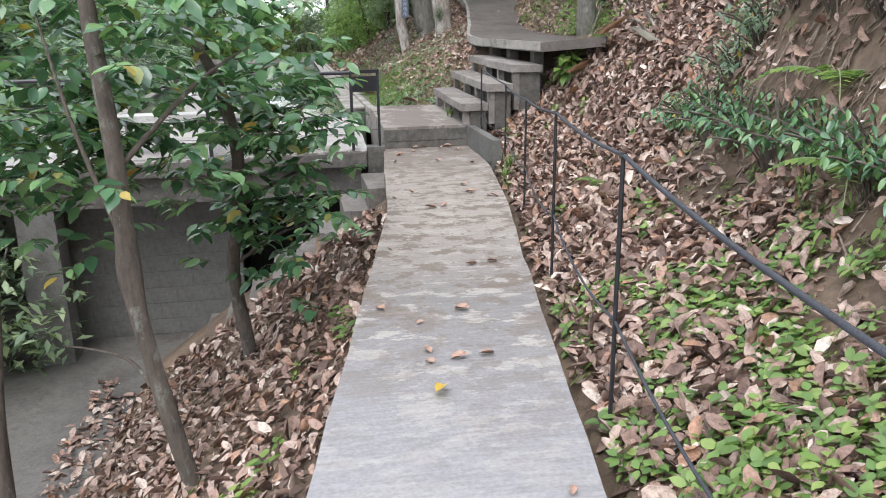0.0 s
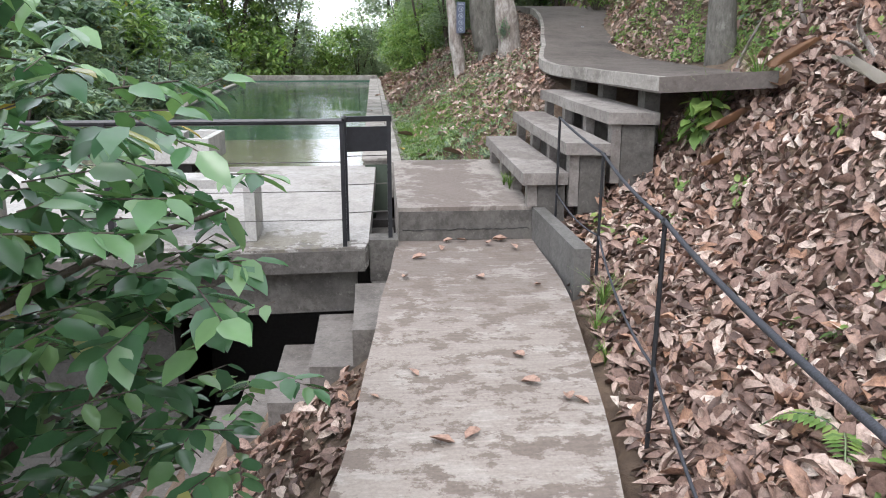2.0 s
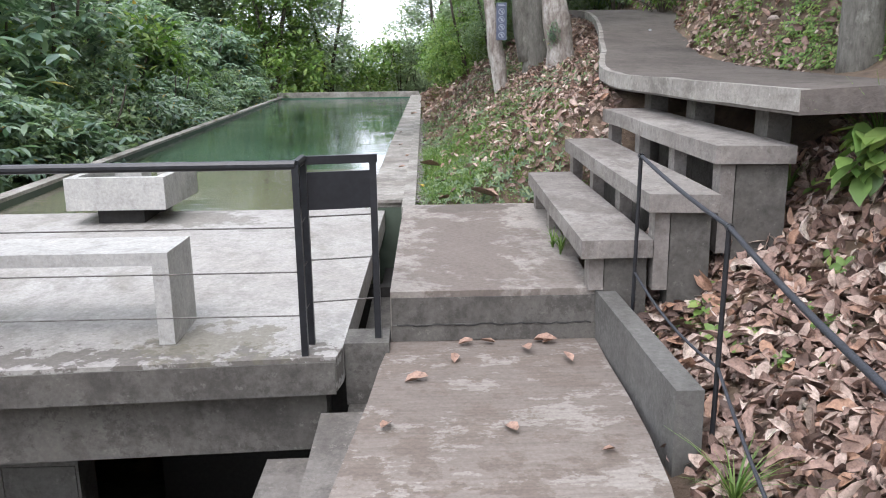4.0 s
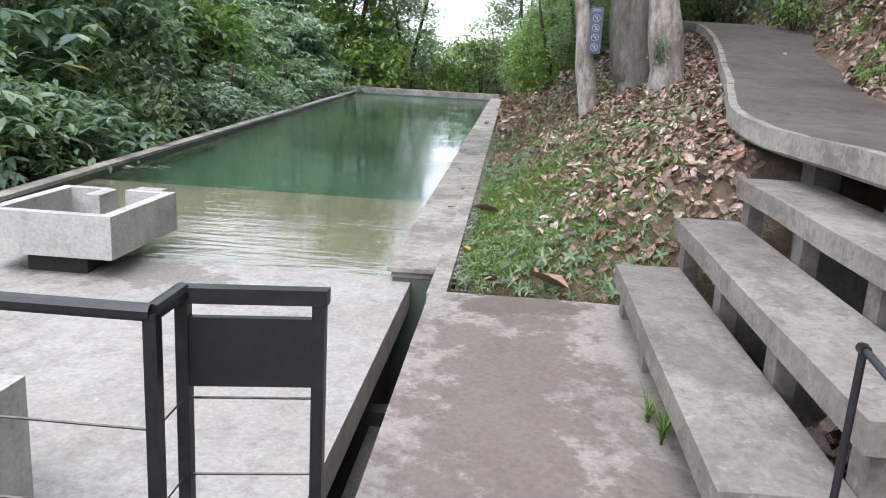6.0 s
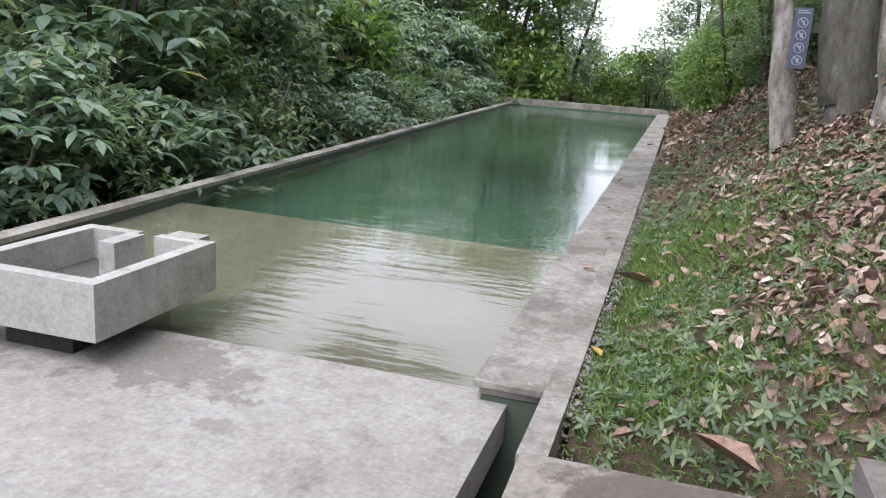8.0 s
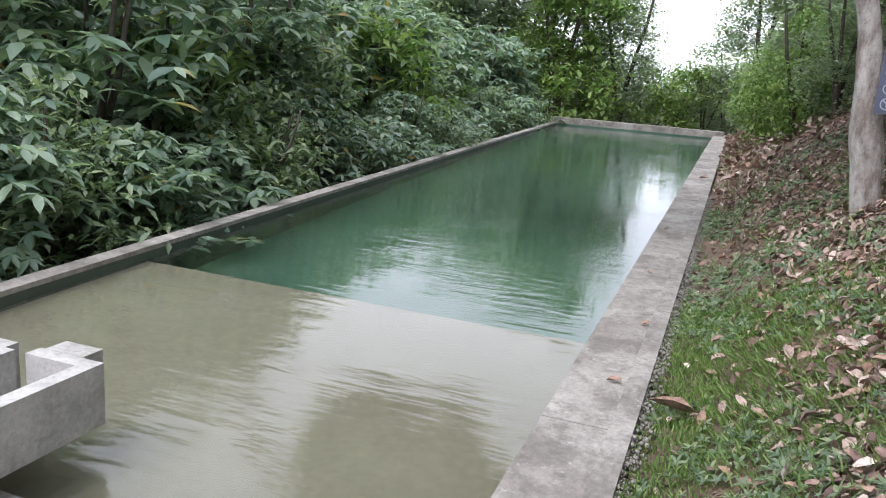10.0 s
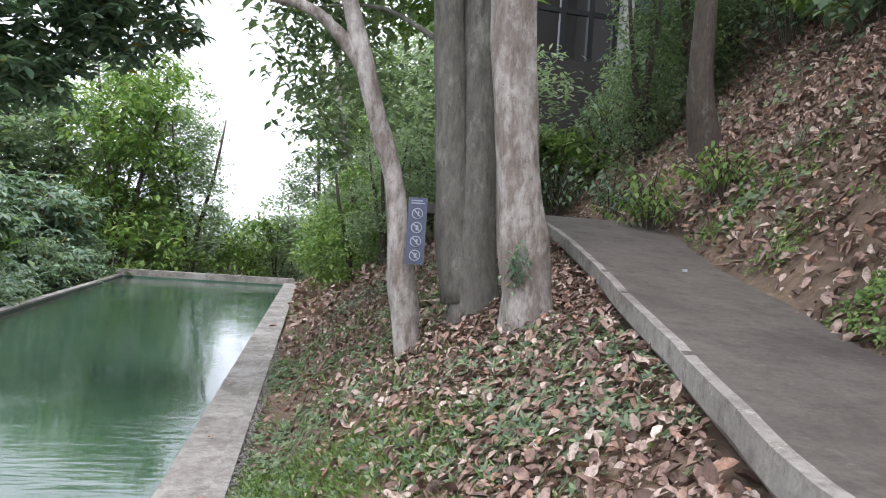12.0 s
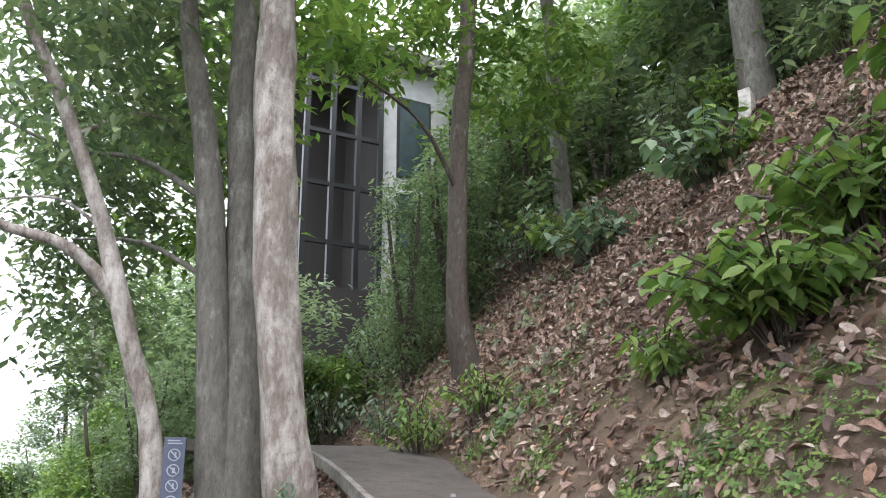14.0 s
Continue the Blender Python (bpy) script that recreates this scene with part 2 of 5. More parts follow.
M_SHEATH = leafy("reddish_dry_leaf", [(0.0, (0.27, 0.15, 0.09)), (1.0, (0.38, 0.23, 0.15))], 0.65, 0.1)
M_FAN = leafy("pale_dry_leaf", [(0.0, (0.36, 0.33, 0.29)), (1.0, (0.5, 0.47, 0.42))], 0.7, 0.1)
M_ROOT = plain("dry_root", (0.2, 0.155, 0.12), 0.9, 0.0, 0.4, 40)


def litter_build(t, b):
    """Dry leaves: each its own brown, blotched and finely ribbed."""
    g = t.nodes.new("ShaderNodeNewGeometry")
    c = ramp(t, g.outputs["Random Per Island"], [(0.0, (0.11, 0.072, 0.06)), (0.28, (0.25, 0.165, 0.135)), (0.55, (0.37, 0.255, 0.21)), (0.66, (0.4, 0.235, 0.155)), (0.7, (0.38, 0.285, 0.245)), (0.9, (0.54, 0.43, 0.37)), (1.0, (0.66, 0.58, 0.52))])
    spots = noise_tex(t, 38, 8, 0.7)
    ribs = noise_tex(t, 140, 4, 0.6, stretch=(1, 0.3, 1))
    c = mix(t, 0.85, c, ramp(t, spots, [(0.34, (0.38, 0.33, 0.3)), (0.5, (0.95, 0.93, 0.9)), (0.68, (1.3, 1.25, 1.2))]), "MULTIPLY")
    c = mix(t, 0.5, c, ramp(t, ribs, [(0.3, (0.5, 0.48, 0.45)), (0.7, (1.15, 1.13, 1.1))]), "MULTIPLY")
    t.links.new(c, b.inputs["Base Color"])
    b.inputs["Roughness"].default_value = 0.6
    bump(t, b, spots, 0.6, 0.012)


M_LITTER = material("dead_leaves", litter_build)
M_YELLOW = leafy("yellow_leaf", [(0.0, (0.55, 0.36, 0.05)), (1.0, (0.62, 0.42, 0.08))], 0.55, 0.2)


def soil_build(t, b):
    broad = noise_tex(t, 0.9, 6, 0.6)
    fine = noise_tex(t, 14, 8, 0.7)
    c = ramp(t, broad, [(0.35, (0.11, 0.078, 0.057)), (0.52, (0.185, 0.135, 0.1)), (0.66, (0.31, 0.225, 0.16))])
    c = mix(t, 0.7, c, ramp(t, fine, [(0.3, (0.42, 0.4, 0.37)), (0.7, (1.3, 1.24, 1.12))]), "MULTIPLY")
    t.links.new(c, b.inputs["Base Color"])
    b.inputs["Roughness"].default_value = 0.95
    bump(t, b, fine, 0.9, 0.04)


M_SOIL = material("leafy_soil", soil_build)


def water_build(t, b):
    b.inputs["Base Color"].default_value = (0.9, 0.99, 0.94, 1)
    b.inputs["Transmission Weight"].default_value = 1.0
    b.inputs["IOR"].default_value = 1.42
    b.inputs["Roughness"].default_value = 0.015
    n = noise_tex(t, 6.5, 3, 0.5, stretch=(0.4, 2.0, 1))
    w = noise_tex(t, 0.9, 2, 0.5)
    s = t.nodes.new("ShaderNodeMath")
    s.operation = "MULTIPLY"
    t.links.new(n, s.inputs[0])
    t.links.new(ramp(t, w, [(0.4, (0.35, 0.35, 0.35)), (0.62, (1.5, 1.5, 1.5))]), s.inputs[1])
    bump(t, b, s.outputs[0], 0.13, 0.03)


M_WATER = material("pool_water", water_build)


def pool_floor(name, light, dark):
    def build(t, b):
        n = noise_tex(t, 0.7, 5, 0.6)
        f = noise_tex(t, 20, 3, 0.6)
        c = ramp(t, n, [(0.3, dark), (0.7, light)])
        c = mix(t, 0.3, c, ramp(t, f, [(0.3, (0.6, 0.6, 0.6)), (0.7, (1, 1, 1))]), "MULTIPLY")
        t.links.new(c, b.inputs["Base Color"])
        b.inputs["Roughness"].default_value = 0.9
    return material(name, build)


M_DEEP = pool_floor("algae_green_plaster", (0.085, 0.18, 0.125), (0.058, 0.138, 0.094))
M_SHALLOW = pool_floor("tan_plaster", (0.27, 0.25, 0.185), (0.21, 0.19, 0.135))
# dark green puts the dark reflections along the pool walls into their colour
M_SIDE = pool_floor("reflection_dark_pool_side", (0.09, 0.115, 0.085), (0.05, 0.07, 0.05))

# ---- mesh helpers ----


def finish(bm, name, mat, parent=None, label="", bevel=0.0, smooth=False):
    if bevel:
        bmesh.ops.bevel(bm, geom=[e for e in bm.edges if e.is_manifold and e.calc_face_angle(0) > 0.6], offset=bevel, segments=2, profile=0.6, affect="EDGES")
    bmesh.ops.recalc_face_normals(bm, faces=bm.faces)
    me = bpy.data.meshes.new(name)
    bm.to_mesh(me)
    bm.free()
    me.materials.append(mat)
    if smooth:
        me.polygons.foreach_set("use_smooth", [True] * len(me.polygons))
    ob = new(name, me)
    if parent:
        ob.parent = parent
    if label:
        tagged(ob, label)
    return ob


def part(name, bm, mat, parent, label="", bevel=0.0, smooth=False):
    return finish(bm, name, mat, parent, label, bevel, smooth)


def thing(name, label, category, at=(0, 0, 0), rz=0.0, group="", kind=""):
    e = new(name)
    e.empty_display_size = 0.1
    e.matrix_basis = pose(*at, 0, 0, rz)
    return tagged(e, label, category, group, kind)


def add_box(bm, x0, x1, y0, y1, z0, z1):
    v = [bm.verts.new(p) for p in ((x0, y0, z0), (x1, y0, z0), (x1, y1, z0), (x0, y1, z0), (x0, y0, z1), (x1, y0, z1), (x1, y1, z1), (x0, y1, z1))]
    for f in ((3, 2, 1, 0), (4, 5, 6, 7), (0, 1, 5, 4), (1, 2, 6, 5), (2, 3, 7, 6), (3, 0, 4, 7)):
        bm.faces.new([v[i] for i in f])
    return v


def box(x0, x1, y0, y1, z0, z1):
    bm = bmesh.new()
    add_box(bm, x0, x1, y0, y1, z0, z1)
    return bm


def prism(top, thick):
    """A slab from its top outline (x, y, z), straight down by thick."""
    bm = bmesh.new()
    a = [bm.verts.new(p) for p in top]
    b = [bm.verts.new((x, y, z - thick)) for x, y, z in top]
    bm.faces.new(a)
    bm.faces.new(b[::-1])
    n = len(a)
    for i in range(n):
        bm.faces.new((a[i], b[i], b[(i + 1) % n], a[(i + 1) % n]))
    return bm


def strip(left, right, thick):
    """A slab between two edge lines of equal length, rectangle by rectangle."""
    bm = bmesh.new()
    rows = []
    for (lx, ly, lz), (rx, ry, rz) in zip(left, right):
        rows.append([bm.verts.new(p) for p in ((lx, ly, lz), (rx, ry, rz), (rx, ry, rz - thick), (lx, ly, lz - thick))])
    for a, b in zip(rows, rows[1:]):
        for i in range(4):
            j = (i + 1) % 4
            bm.faces.new((a[i], a[j], b[j], b[i]))
    bm.faces.new(rows[0][::-1])
    bm.faces.new(rows[-1])
    return bm


def subdivided(bm, cuts, rough=0.004):
    """Cuts the mesh finer and roughens it a little, as worn concrete is."""
    bmesh.ops.subdivide_edges(bm, edges=bm.edges[:], cuts=cuts, use_grid_fill=True)
    for v in bm.verts:
        v.co += Vector((noise.noise(v.co * 3.1), noise.noise(v.co * 3.1 + Vector((7, 0, 0))), noise.noise(v.co * 3.1 + Vector((0, 9, 0))))) * rough
    return bm


def tube(points, radii, sides=8, bm=None, wobble=0.0, seed=0):
    bm = bm or bmesh.new()
    pts = [Vector(p) for p in points]
    rings = []
    for i, p in enumerate(pts):
        d = (pts[min(i + 1, len(pts) - 1)] - pts[max(i - 1, 0)]).normalized()
        ref = Vector((1, 0, 0)) if abs(d.x) < 0.8 else Vector((0, 1, 0))
        u = d.cross(ref).normalized()
        w = d.cross(u)
        r = radii[i] if isinstance(radii, (list, tuple)) else radii
        ring = []
        for k in range(sides):
            a = 2 * math.pi * k / sides
            q = 1 + wobble * noise.noise(Vector((math.cos(a) * 1.5 + seed, math.sin(a) * 1.5, i * 0.45)))
            ring.append(bm.verts.new(p + (u * math.cos(a) + w * math.sin(a)) * r * q))
        rings.append(ring)
    for a, b in zip(rings, rings[1:]):
        for k in range(sides):
            j = (k + 1) % sides
            bm.faces.new((a[k], a[j], b[j], b[k]))
    bm.faces.new(rings[0][::-1])
    bm.faces.new(rings[-1])
    return bm


def curve_points(points, n):
    """n points on a smooth line through the given ones."""
    p = np.array(points, float)
    s = np.linspace(0, len(p) - 1, n)
    out = []
    for x in s:
        i = min(int(x), len(p) - 2)
        f = x - i
        a, b, c, d = p[max(i - 1, 0)], p[i], p[i + 1], p[min(i + 2, len(p) - 1)]
        out.append(tuple(0.5 * (2 * b + (c - a) * f + (2 * a - 5 * b + 4 * c - d) * f * f + (3 * b - a - 3 * c + d) * f ** 3)))
    return out


def many(template, mats):
    """One mesh of many copies of a small template (verts, faces), each by a 4 x 4 matrix."""
    tv, tf = template
    tv = np.c_[np.array(tv, float), np.ones(len(tv))]
    mats = np.asarray(mats, float)
    v = np.einsum("nij,kj->nki", mats, tv)[..., :3].reshape(-1, 3)
    k = len(tv)
    sizes = [len(f) for f in tf]
    loops = np.concatenate([np.array(f) for f in tf])
    n = len(mats)
    li = (loops[None, :] + (np.arange(n) * k)[:, None]).ravel()
    tot = np.tile(sizes, n)
    start = np.concatenate([[0], np.cumsum(tot)[:-1]])
    me = bpy.data.meshes.new("mesh")
    me.vertices.add(len(v))
    me.vertices.foreach_set("co", v.ravel())
    me.loops.add(len(li))
    me.loops.foreach_set("vertex_index", li)
    me.polygons.add(len(tot))
    me.polygons.foreach_set("loop_start", start)
    me.polygons.foreach_set("loop_total", tot)
    me.update(calc_edges=True)
    return me


def mats_from(pos, yaw, pitch, roll, size):
    """Matrices from rows of places, turns (radians) and sizes."""
    n = len(pos)
    cz, sz, cx, sx, cy, sy = np.cos(yaw), np.sin(yaw), np.cos(pitch), np.sin(pitch), np.cos(roll), np.sin(roll)
    z0, o = np.zeros(n), np.ones(n)
    rz = np.stack([np.stack([cz, -sz, z0], -1), np.stack([sz, cz, z0], -1), np.stack([z0, z0, o], -1)], -2)
    rx = np.stack([np.stack([o, z0, z0], -1), np.stack([z0, cx, -sx], -1), np.stack([z0, sx, cx], -1)], -2)
    ry = np.stack([np.stack([cy, z0, sy], -1), np.stack([z0, o, z0], -1), np.stack([-sy, z0, cy], -1)], -2)
    size = np.asarray(size, float)
    if size.ndim == 1:
        size = np.stack([size] * 3, -1)
    r = (rz @ rx @ ry) * size[:, None, :]
    m = np.zeros((n, 4, 4))
    m[:, :3, :3], m[:, :3, 3], m[:, 3, 3] = r, pos, 1
    return m


# leaf templates: length 1 along y, from the stalk
LEAF = ([(0, 0, 0), (-0.17, 0.3, 0.045), (0, 0.33, -0.02), (0.17, 0.3, 0.045), (-0.16, 0.62, 0.03), (0, 0.66, -0.035), (0.16, 0.62, 0.03), (0, 1, -0.12)],
        [(0, 2, 1), (0, 3, 2), (1, 2, 5, 4), (2, 3, 6, 5), (4, 5, 7), (5, 6, 7)])
FOLD = ([(0, 0, 0), (-0.19, 0.42, 0.06), (0, 0.46, -0.03), (0.19, 0.42, 0.06), (0, 1, -0.1)], [(0, 2, 1), (0, 3, 2), (1, 2, 4), (2, 3, 4)])
SMALL = ([(0, 0, 0), (-0.22, 0.45, 0.05), (0.22, 0.45, 0.05), (0, 1, -0.06)], [(0, 3, 1), (0, 2, 3)])
OVAL = ([(0, 0, 0), (-0.24, 0.22, 0.05), (0, 0.25, -0.02), (0.24, 0.22, 0.05), (-0.27, 0.55, 0.04), (0, 0.58, -0.03), (0.27, 0.55, 0.04), (-0.12, 0.84, 0.0), (0.12, 0.84, 0.0), (0, 1, -0.1)],
        [(0, 2, 1), (0, 3, 2), (1, 2, 5, 4), (2, 3, 6, 5), (4, 5, 7), (5, 6, 8), (5, 8, 9, 7)])
DEAD = ([(0, 0, 0), (-0.26, 0.2, 0.16), (0, 0.27, 0.0), (0.22, 0.25, 0.2), (-0.3, 0.58, 0.26), (0.02, 0.6, 0.05), (0.27, 0.6, 0.17), (-0.1, 0.88, 0.2), (0.12, 0.96, 0.12)],
        [(0, 2, 1), (0, 3, 2), (1, 2, 5, 4), (2, 3, 6, 5), (4, 5, 7), (5, 6, 8, 7)])
DEAD = ([(x * 0.85, y, z * 1.05) for x, y, z in DEAD[0]], DEAD[1])
CURL = ([(0, 0, 0)] + [(sx * w, y, abs(sx) * lift + bow) for y, w, lift, bow in ((0.2, 0.17, 0.2, 0.03), (0.48, 0.2, 0.3, 0.1), (0.76, 0.14, 0.22, 0.06)) for sx in (-1, -0.45, 0.35, 1)] + [(0.03, 1.05, 0.02)],
        [(0, 2, 1), (0, 3, 2), (0, 4, 3)] + [(4 * r + k, 4 * r + k + 1, 4 * r + k + 5, 4 * r + k + 4) for r in (0, 1) for k in (1, 2, 3)] + [(9, 10, 13), (10, 11, 13), (11, 12, 13)])
BLADE = ([(-0.06, 0, 0), (0.06, 0, 0), (0.05, 0.14, 0.5), (-0.05, 0.14, 0.5), (0, 0.5, 0.9)], [(0, 1, 2, 3), (3, 2, 4)])

# ---- lie of the land ----


def lerp(y, ys, vs):
    return np.interp(y, ys, vs)


WALK_Y = [-13.0, -7.0, -4.2, -2.9, -1.2, 0.0]
WALK_L = [-1.96, -1.02, -0.52, -0.28, -0.13, 0.0]
WALK_R = [-0.95, -0.01, 0.49, 0.74, 0.98, 0.99]
WALK_Z = [-0.55, -0.43, -0.385, -0.345, -0.28, -0.245]
UP_Y = [-0.13, 0.7, 1.5, 2.2, 2.8, 3.4, 4.3, 5.2, 6.35, 8.1, 9.3, 10.2]
UP_L = [1.84, 1.72, 1.66, 1.60, 1.60, 1.72, 1.93, 2.1, 2.34, 2.64, 2.75, 2.6]
UP_R = [2.75, 3.0, 3.05, 2.95, 2.78, 2.68, 2.82, 3.05, 3.28, 3.85, 4.15, 4.1]
UP_Z = [0.925, 0.945, 0.96, 0.975, 1.02, 1.09, 1.19, 1.31, 1.46, 1.69, 1.85, 1.93]
COURT_Z = -2.45
WATER_Z = -0.085
POOL_N, POOL_S = 26.0, 2.72


def pool_left(y):
    return lerp(y, [2.7, 26.0], [-3.42, -5.05])


def smooth_step(x, a, b):
    t = np.clip((x - a) / (b - a), 0, 1)
    return t * t * (3 - 2 * t)


def land(x, y):
    """Height of the soil."""
    x, y = np.asarray(x, float), np.asarray(y, float)
    # hillside beside the walkway
    d = x - lerp(y, WALK_Y, WALK_R)
    za = lerp(y, WALK_Y, WALK_Z) - 0.12 + np.where(d < 0, 0, np.where(d < 0.9, 0.42 * d, 0.378 + 0.8 * (d - 0.9) + 0.3 * smooth_step(d, 0.9, 1.6) * smooth_step(y, -3.4, -1.6) + 1.35 * np.clip(d - 1.3, 0, 1.2) * (1 - smooth_step(y, -4.6, -3.2))))
    # verge, upper path and hillside beside the pool
    ul, ur, uz = lerp(y, UP_Y, UP_L), lerp(y, UP_Y, UP_R), lerp(y, UP_Y, UP_Z)
    foot = np.clip(x - 0.12, 0, None)
    share = np.clip((foot - 0.3) / np.maximum(ul - 0.42, 0.5), 0, None) ** (1 - 0.25 * smooth_step(y, 3.5, 6.0))
    verge = np.where(foot < 0.3, 0.16 * foot, 0.048 + share * (uz - 0.2))
    zb = np.where(x < ul, np.minimum(verge, uz - 0.16), np.where(x < ur, uz - 0.16 + 0.12 * (x - ul) / np.maximum(ur - ul, 0.1), uz - 0.03 + np.where(x - ur < 4.5, 1.03 * (x - ur), 4.635 + 0.7 * (x - ur - 4.5))))
    far = smooth_step(y, 13, 22)
    zb = zb * (1 - far) + far * (0.02 + 0.5 * foot)
    k = smooth_step(y, -0.6, 2.2)
    z = za * (1 - k) + zb * k
    z = np.where(z > 6, 6 + (z - 6) * 0.55, z)
    z = np.where(z > 14, 14, z)
    under = (1 - smooth_step(y, 1.9, 2.4)) * smooth_step(y, -0.35, 0.25) * (1 - smooth_step(x, 2.0, 2.9))
    z = z * (1 - under) + under * np.minimum(z, -0.12 + 0.52 * (x - 0.98))
    # falling ground on the other side of the walkway
    e = lerp(y, WALK_Y, WALK_L) - x
    zl = lerp(y, WALK_Y, WALK_Z) - 0.3 - 0.72 * np.clip(e, 0, None)
    zl = np.maximum(zl, COURT_Z - 0.03)
    # beyond the pool and the terrace
    out = np.clip(pool_left(y) - x, 0, None)
    zp = np.where(out > 0.15, -0.75 - 0.22 * out, -2.62)
    north = np.clip(y - POOL_N, 0, None)
    zn = -0.5 - 0.12 * north
    zp = np.where(y > POOL_N + 0.35, np.minimum(zn, -0.75 - 0.1 * out), zp)
    zp = np.where(y < POOL_S, COURT_Z - 0.03, zp)
    zleft = np.where(y < -0.5, zl, zp)
    edge = np.where(y < 0, lerp(y, WALK_Y, WALK_R), np.where(y < 2.0, 0.98, 0.1))
    mid = np.where(y < -0.5, np.where(x > lerp(y, WALK_Y, WALK_L), lerp(y, WALK_Y, WALK_Z) - 0.3, zleft), zleft)
    mid = np.where((y > -0.5) & (y < 2.0) & (x > 0.02), -0.35, mid)
    res = np.where(x >= edge, z, mid)
    res = np.where((y > POOL_N) & (x >= 0.1), z * np.exp(-north * 0.05) - 0.05 * north, res)
    bumpy = 0.05 * np.sin(x * 2.3 + y * 1.1) * np.sin(y * 1.9 - x * 0.7) * np.clip((x - edge) * 1.5, 0, 1)
    return np.maximum(res + bumpy, -9.0)


def axis(a, b, step, far):
    inner = np.arange(a, b + step / 2, step)
    grow, s, p = [], step, b
    while p < far:
        s *= 1.35
        p += s
        grow.append(p)
    lo, s, p = [], step, a
    while p > -far:
        s *= 1.35
        p -= s
        lo.append(p)
    return np.array(lo[::-1] + list(inner) + grow)


gx, gy = axis(-8, 8, 0.125, 900), axis(-13, 30, 0.16, 900)
XX, YY = np.meshgrid(gx, gy)
ZZ = land(XX, YY)
me = bpy.data.meshes.new("ground")
nx, ny = len(gx), len(gy)
me.vertices.add(nx * ny)
me.vertices.foreach_set("co", np.stack([XX, YY, ZZ], -1).ravel())
i0 = (np.arange(ny - 1)[:, None] * nx + np.arange(nx - 1)[None, :]).ravel()
quads = np.stack([i0, i0 + 1, i0 + 1 + nx, i0 + nx], -1)
me.loops.add(quads.size)
me.loops.foreach_set("vertex_index", quads.ravel())
me.polygons.add(len(quads))
me.polygons.foreach_set("loop_start", np.arange(len(quads)) * 4)
me.polygons.foreach_set("loop_total", np.full(len(quads), 4))
me.update(calc_edges=True)
me.materials.append(M_SOIL)
me.polygons.foreach_set("use_smooth", [True] * len(me.polygons))
ground = tagged(new("ground", me), "brown soil hillside strewn with dead leaves", "ground", kind="structure")

# ---- walkway and landing ----
yy = np.linspace(-13.0, -0.004, 40)
left = [(float(lerp(y, WALK_Y, WALK_L)) + 0.012 * noise.noise(Vector((y * 2, 0, 0))), y, float(lerp(y, WALK_Y, WALK_Z))) for y in yy]
right = [(float(lerp(y, WALK_Y, WALK_R)) + 0.014 * noise.noise(Vector((y * 2, 5, 0))), y, float(lerp(y, WALK_Y, WALK_Z))) for y in yy]
walkway = tagged(finish(strip(left, right, 0.16), "pavement_walkway", M_WALK), "narrow grey concrete walkway with weathered blotches", "walkway", kind="structure")

bm = subdivided(prism([(0, 0, 0), (0.99, 0, 0.0), (1.02, 1.98, 0.075), (0.1, 1.98, 0.075), (0.02, 1.98, 0.072)], 0.5), 5, 0.006)
landing = tagged(finish(bm, "pavement_landing", M_LAND), "concrete landing slab with brown damp stains", "landing", kind="structure")
bm = prism([(0.985, -0.003, -0.005), (1.075, -0.003, -0.005), (1.13, -1.12, -0.05), (1.03, -1.12, -0.05)], 0.42)
parapet = tagged(finish(subdivided(bm, 3, 0.005), "wall_parapet", M_BLOCK), "low grey concrete kerb wall beside the step", "wall", kind="structure")
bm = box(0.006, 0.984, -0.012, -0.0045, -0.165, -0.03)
tagged(finish(subdivided(bm, 4, 0.003), "trim_riser", M_EDGE), "dark blotched face of the concrete step", "step", kind="structure")
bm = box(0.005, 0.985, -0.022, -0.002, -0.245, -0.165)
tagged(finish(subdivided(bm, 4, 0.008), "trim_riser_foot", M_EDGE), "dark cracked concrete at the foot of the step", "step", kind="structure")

# ---- steps up to the upper path ----


def tread_unit(nl, nr, fl, fr, z, far_z, foot_z, side_h):
    """A thick concrete tread on stub posts with a rendered side wall under its end."""
    base = ((nl[0] + nr[0]) / 2, (nl[1] + nr[1]) / 2, foot_z)
    th = thing("concrete_step", "thick grey concrete slab step on stub posts", "step", base, group="steps to the upper path")

    def loc(p, zz):
        return (p[0] - base[0], p[1] - base[1], zz - base[2])
    bm = prism([loc(nl, z), loc(nr, z), loc(fr, far_z), loc(fl, far_z)], 0.085)
    part("tread", subdivided(bm, 3, 0.006), M_SLAB, th, bevel=0.0)
    n = 4
    for i in range(n):
        f = 0.012 + i * 0.94 / (n - 1)
        x = nl[0] + (fl[0] - nl[0]) * f + 0.045
        y = nl[1] + (fl[1] - nl[1]) * f + 0.02
        part("post", box(x - base[0], x - base[0] + 0.07, y - base[1], y - base[1] + 0.1, 0, z + (far_z - z) * f - 0.084 - base[2]), M_SLAB, th, bevel=0.006)
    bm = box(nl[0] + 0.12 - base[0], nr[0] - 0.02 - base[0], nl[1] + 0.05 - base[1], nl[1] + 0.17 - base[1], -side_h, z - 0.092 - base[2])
    part("side_wall", subdivided(bm, 2, 0.008), M_EDGE, th, "dark blotched rendered side wall")
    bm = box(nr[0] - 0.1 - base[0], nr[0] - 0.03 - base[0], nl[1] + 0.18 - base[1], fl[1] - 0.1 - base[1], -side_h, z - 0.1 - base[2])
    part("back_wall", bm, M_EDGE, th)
    return th


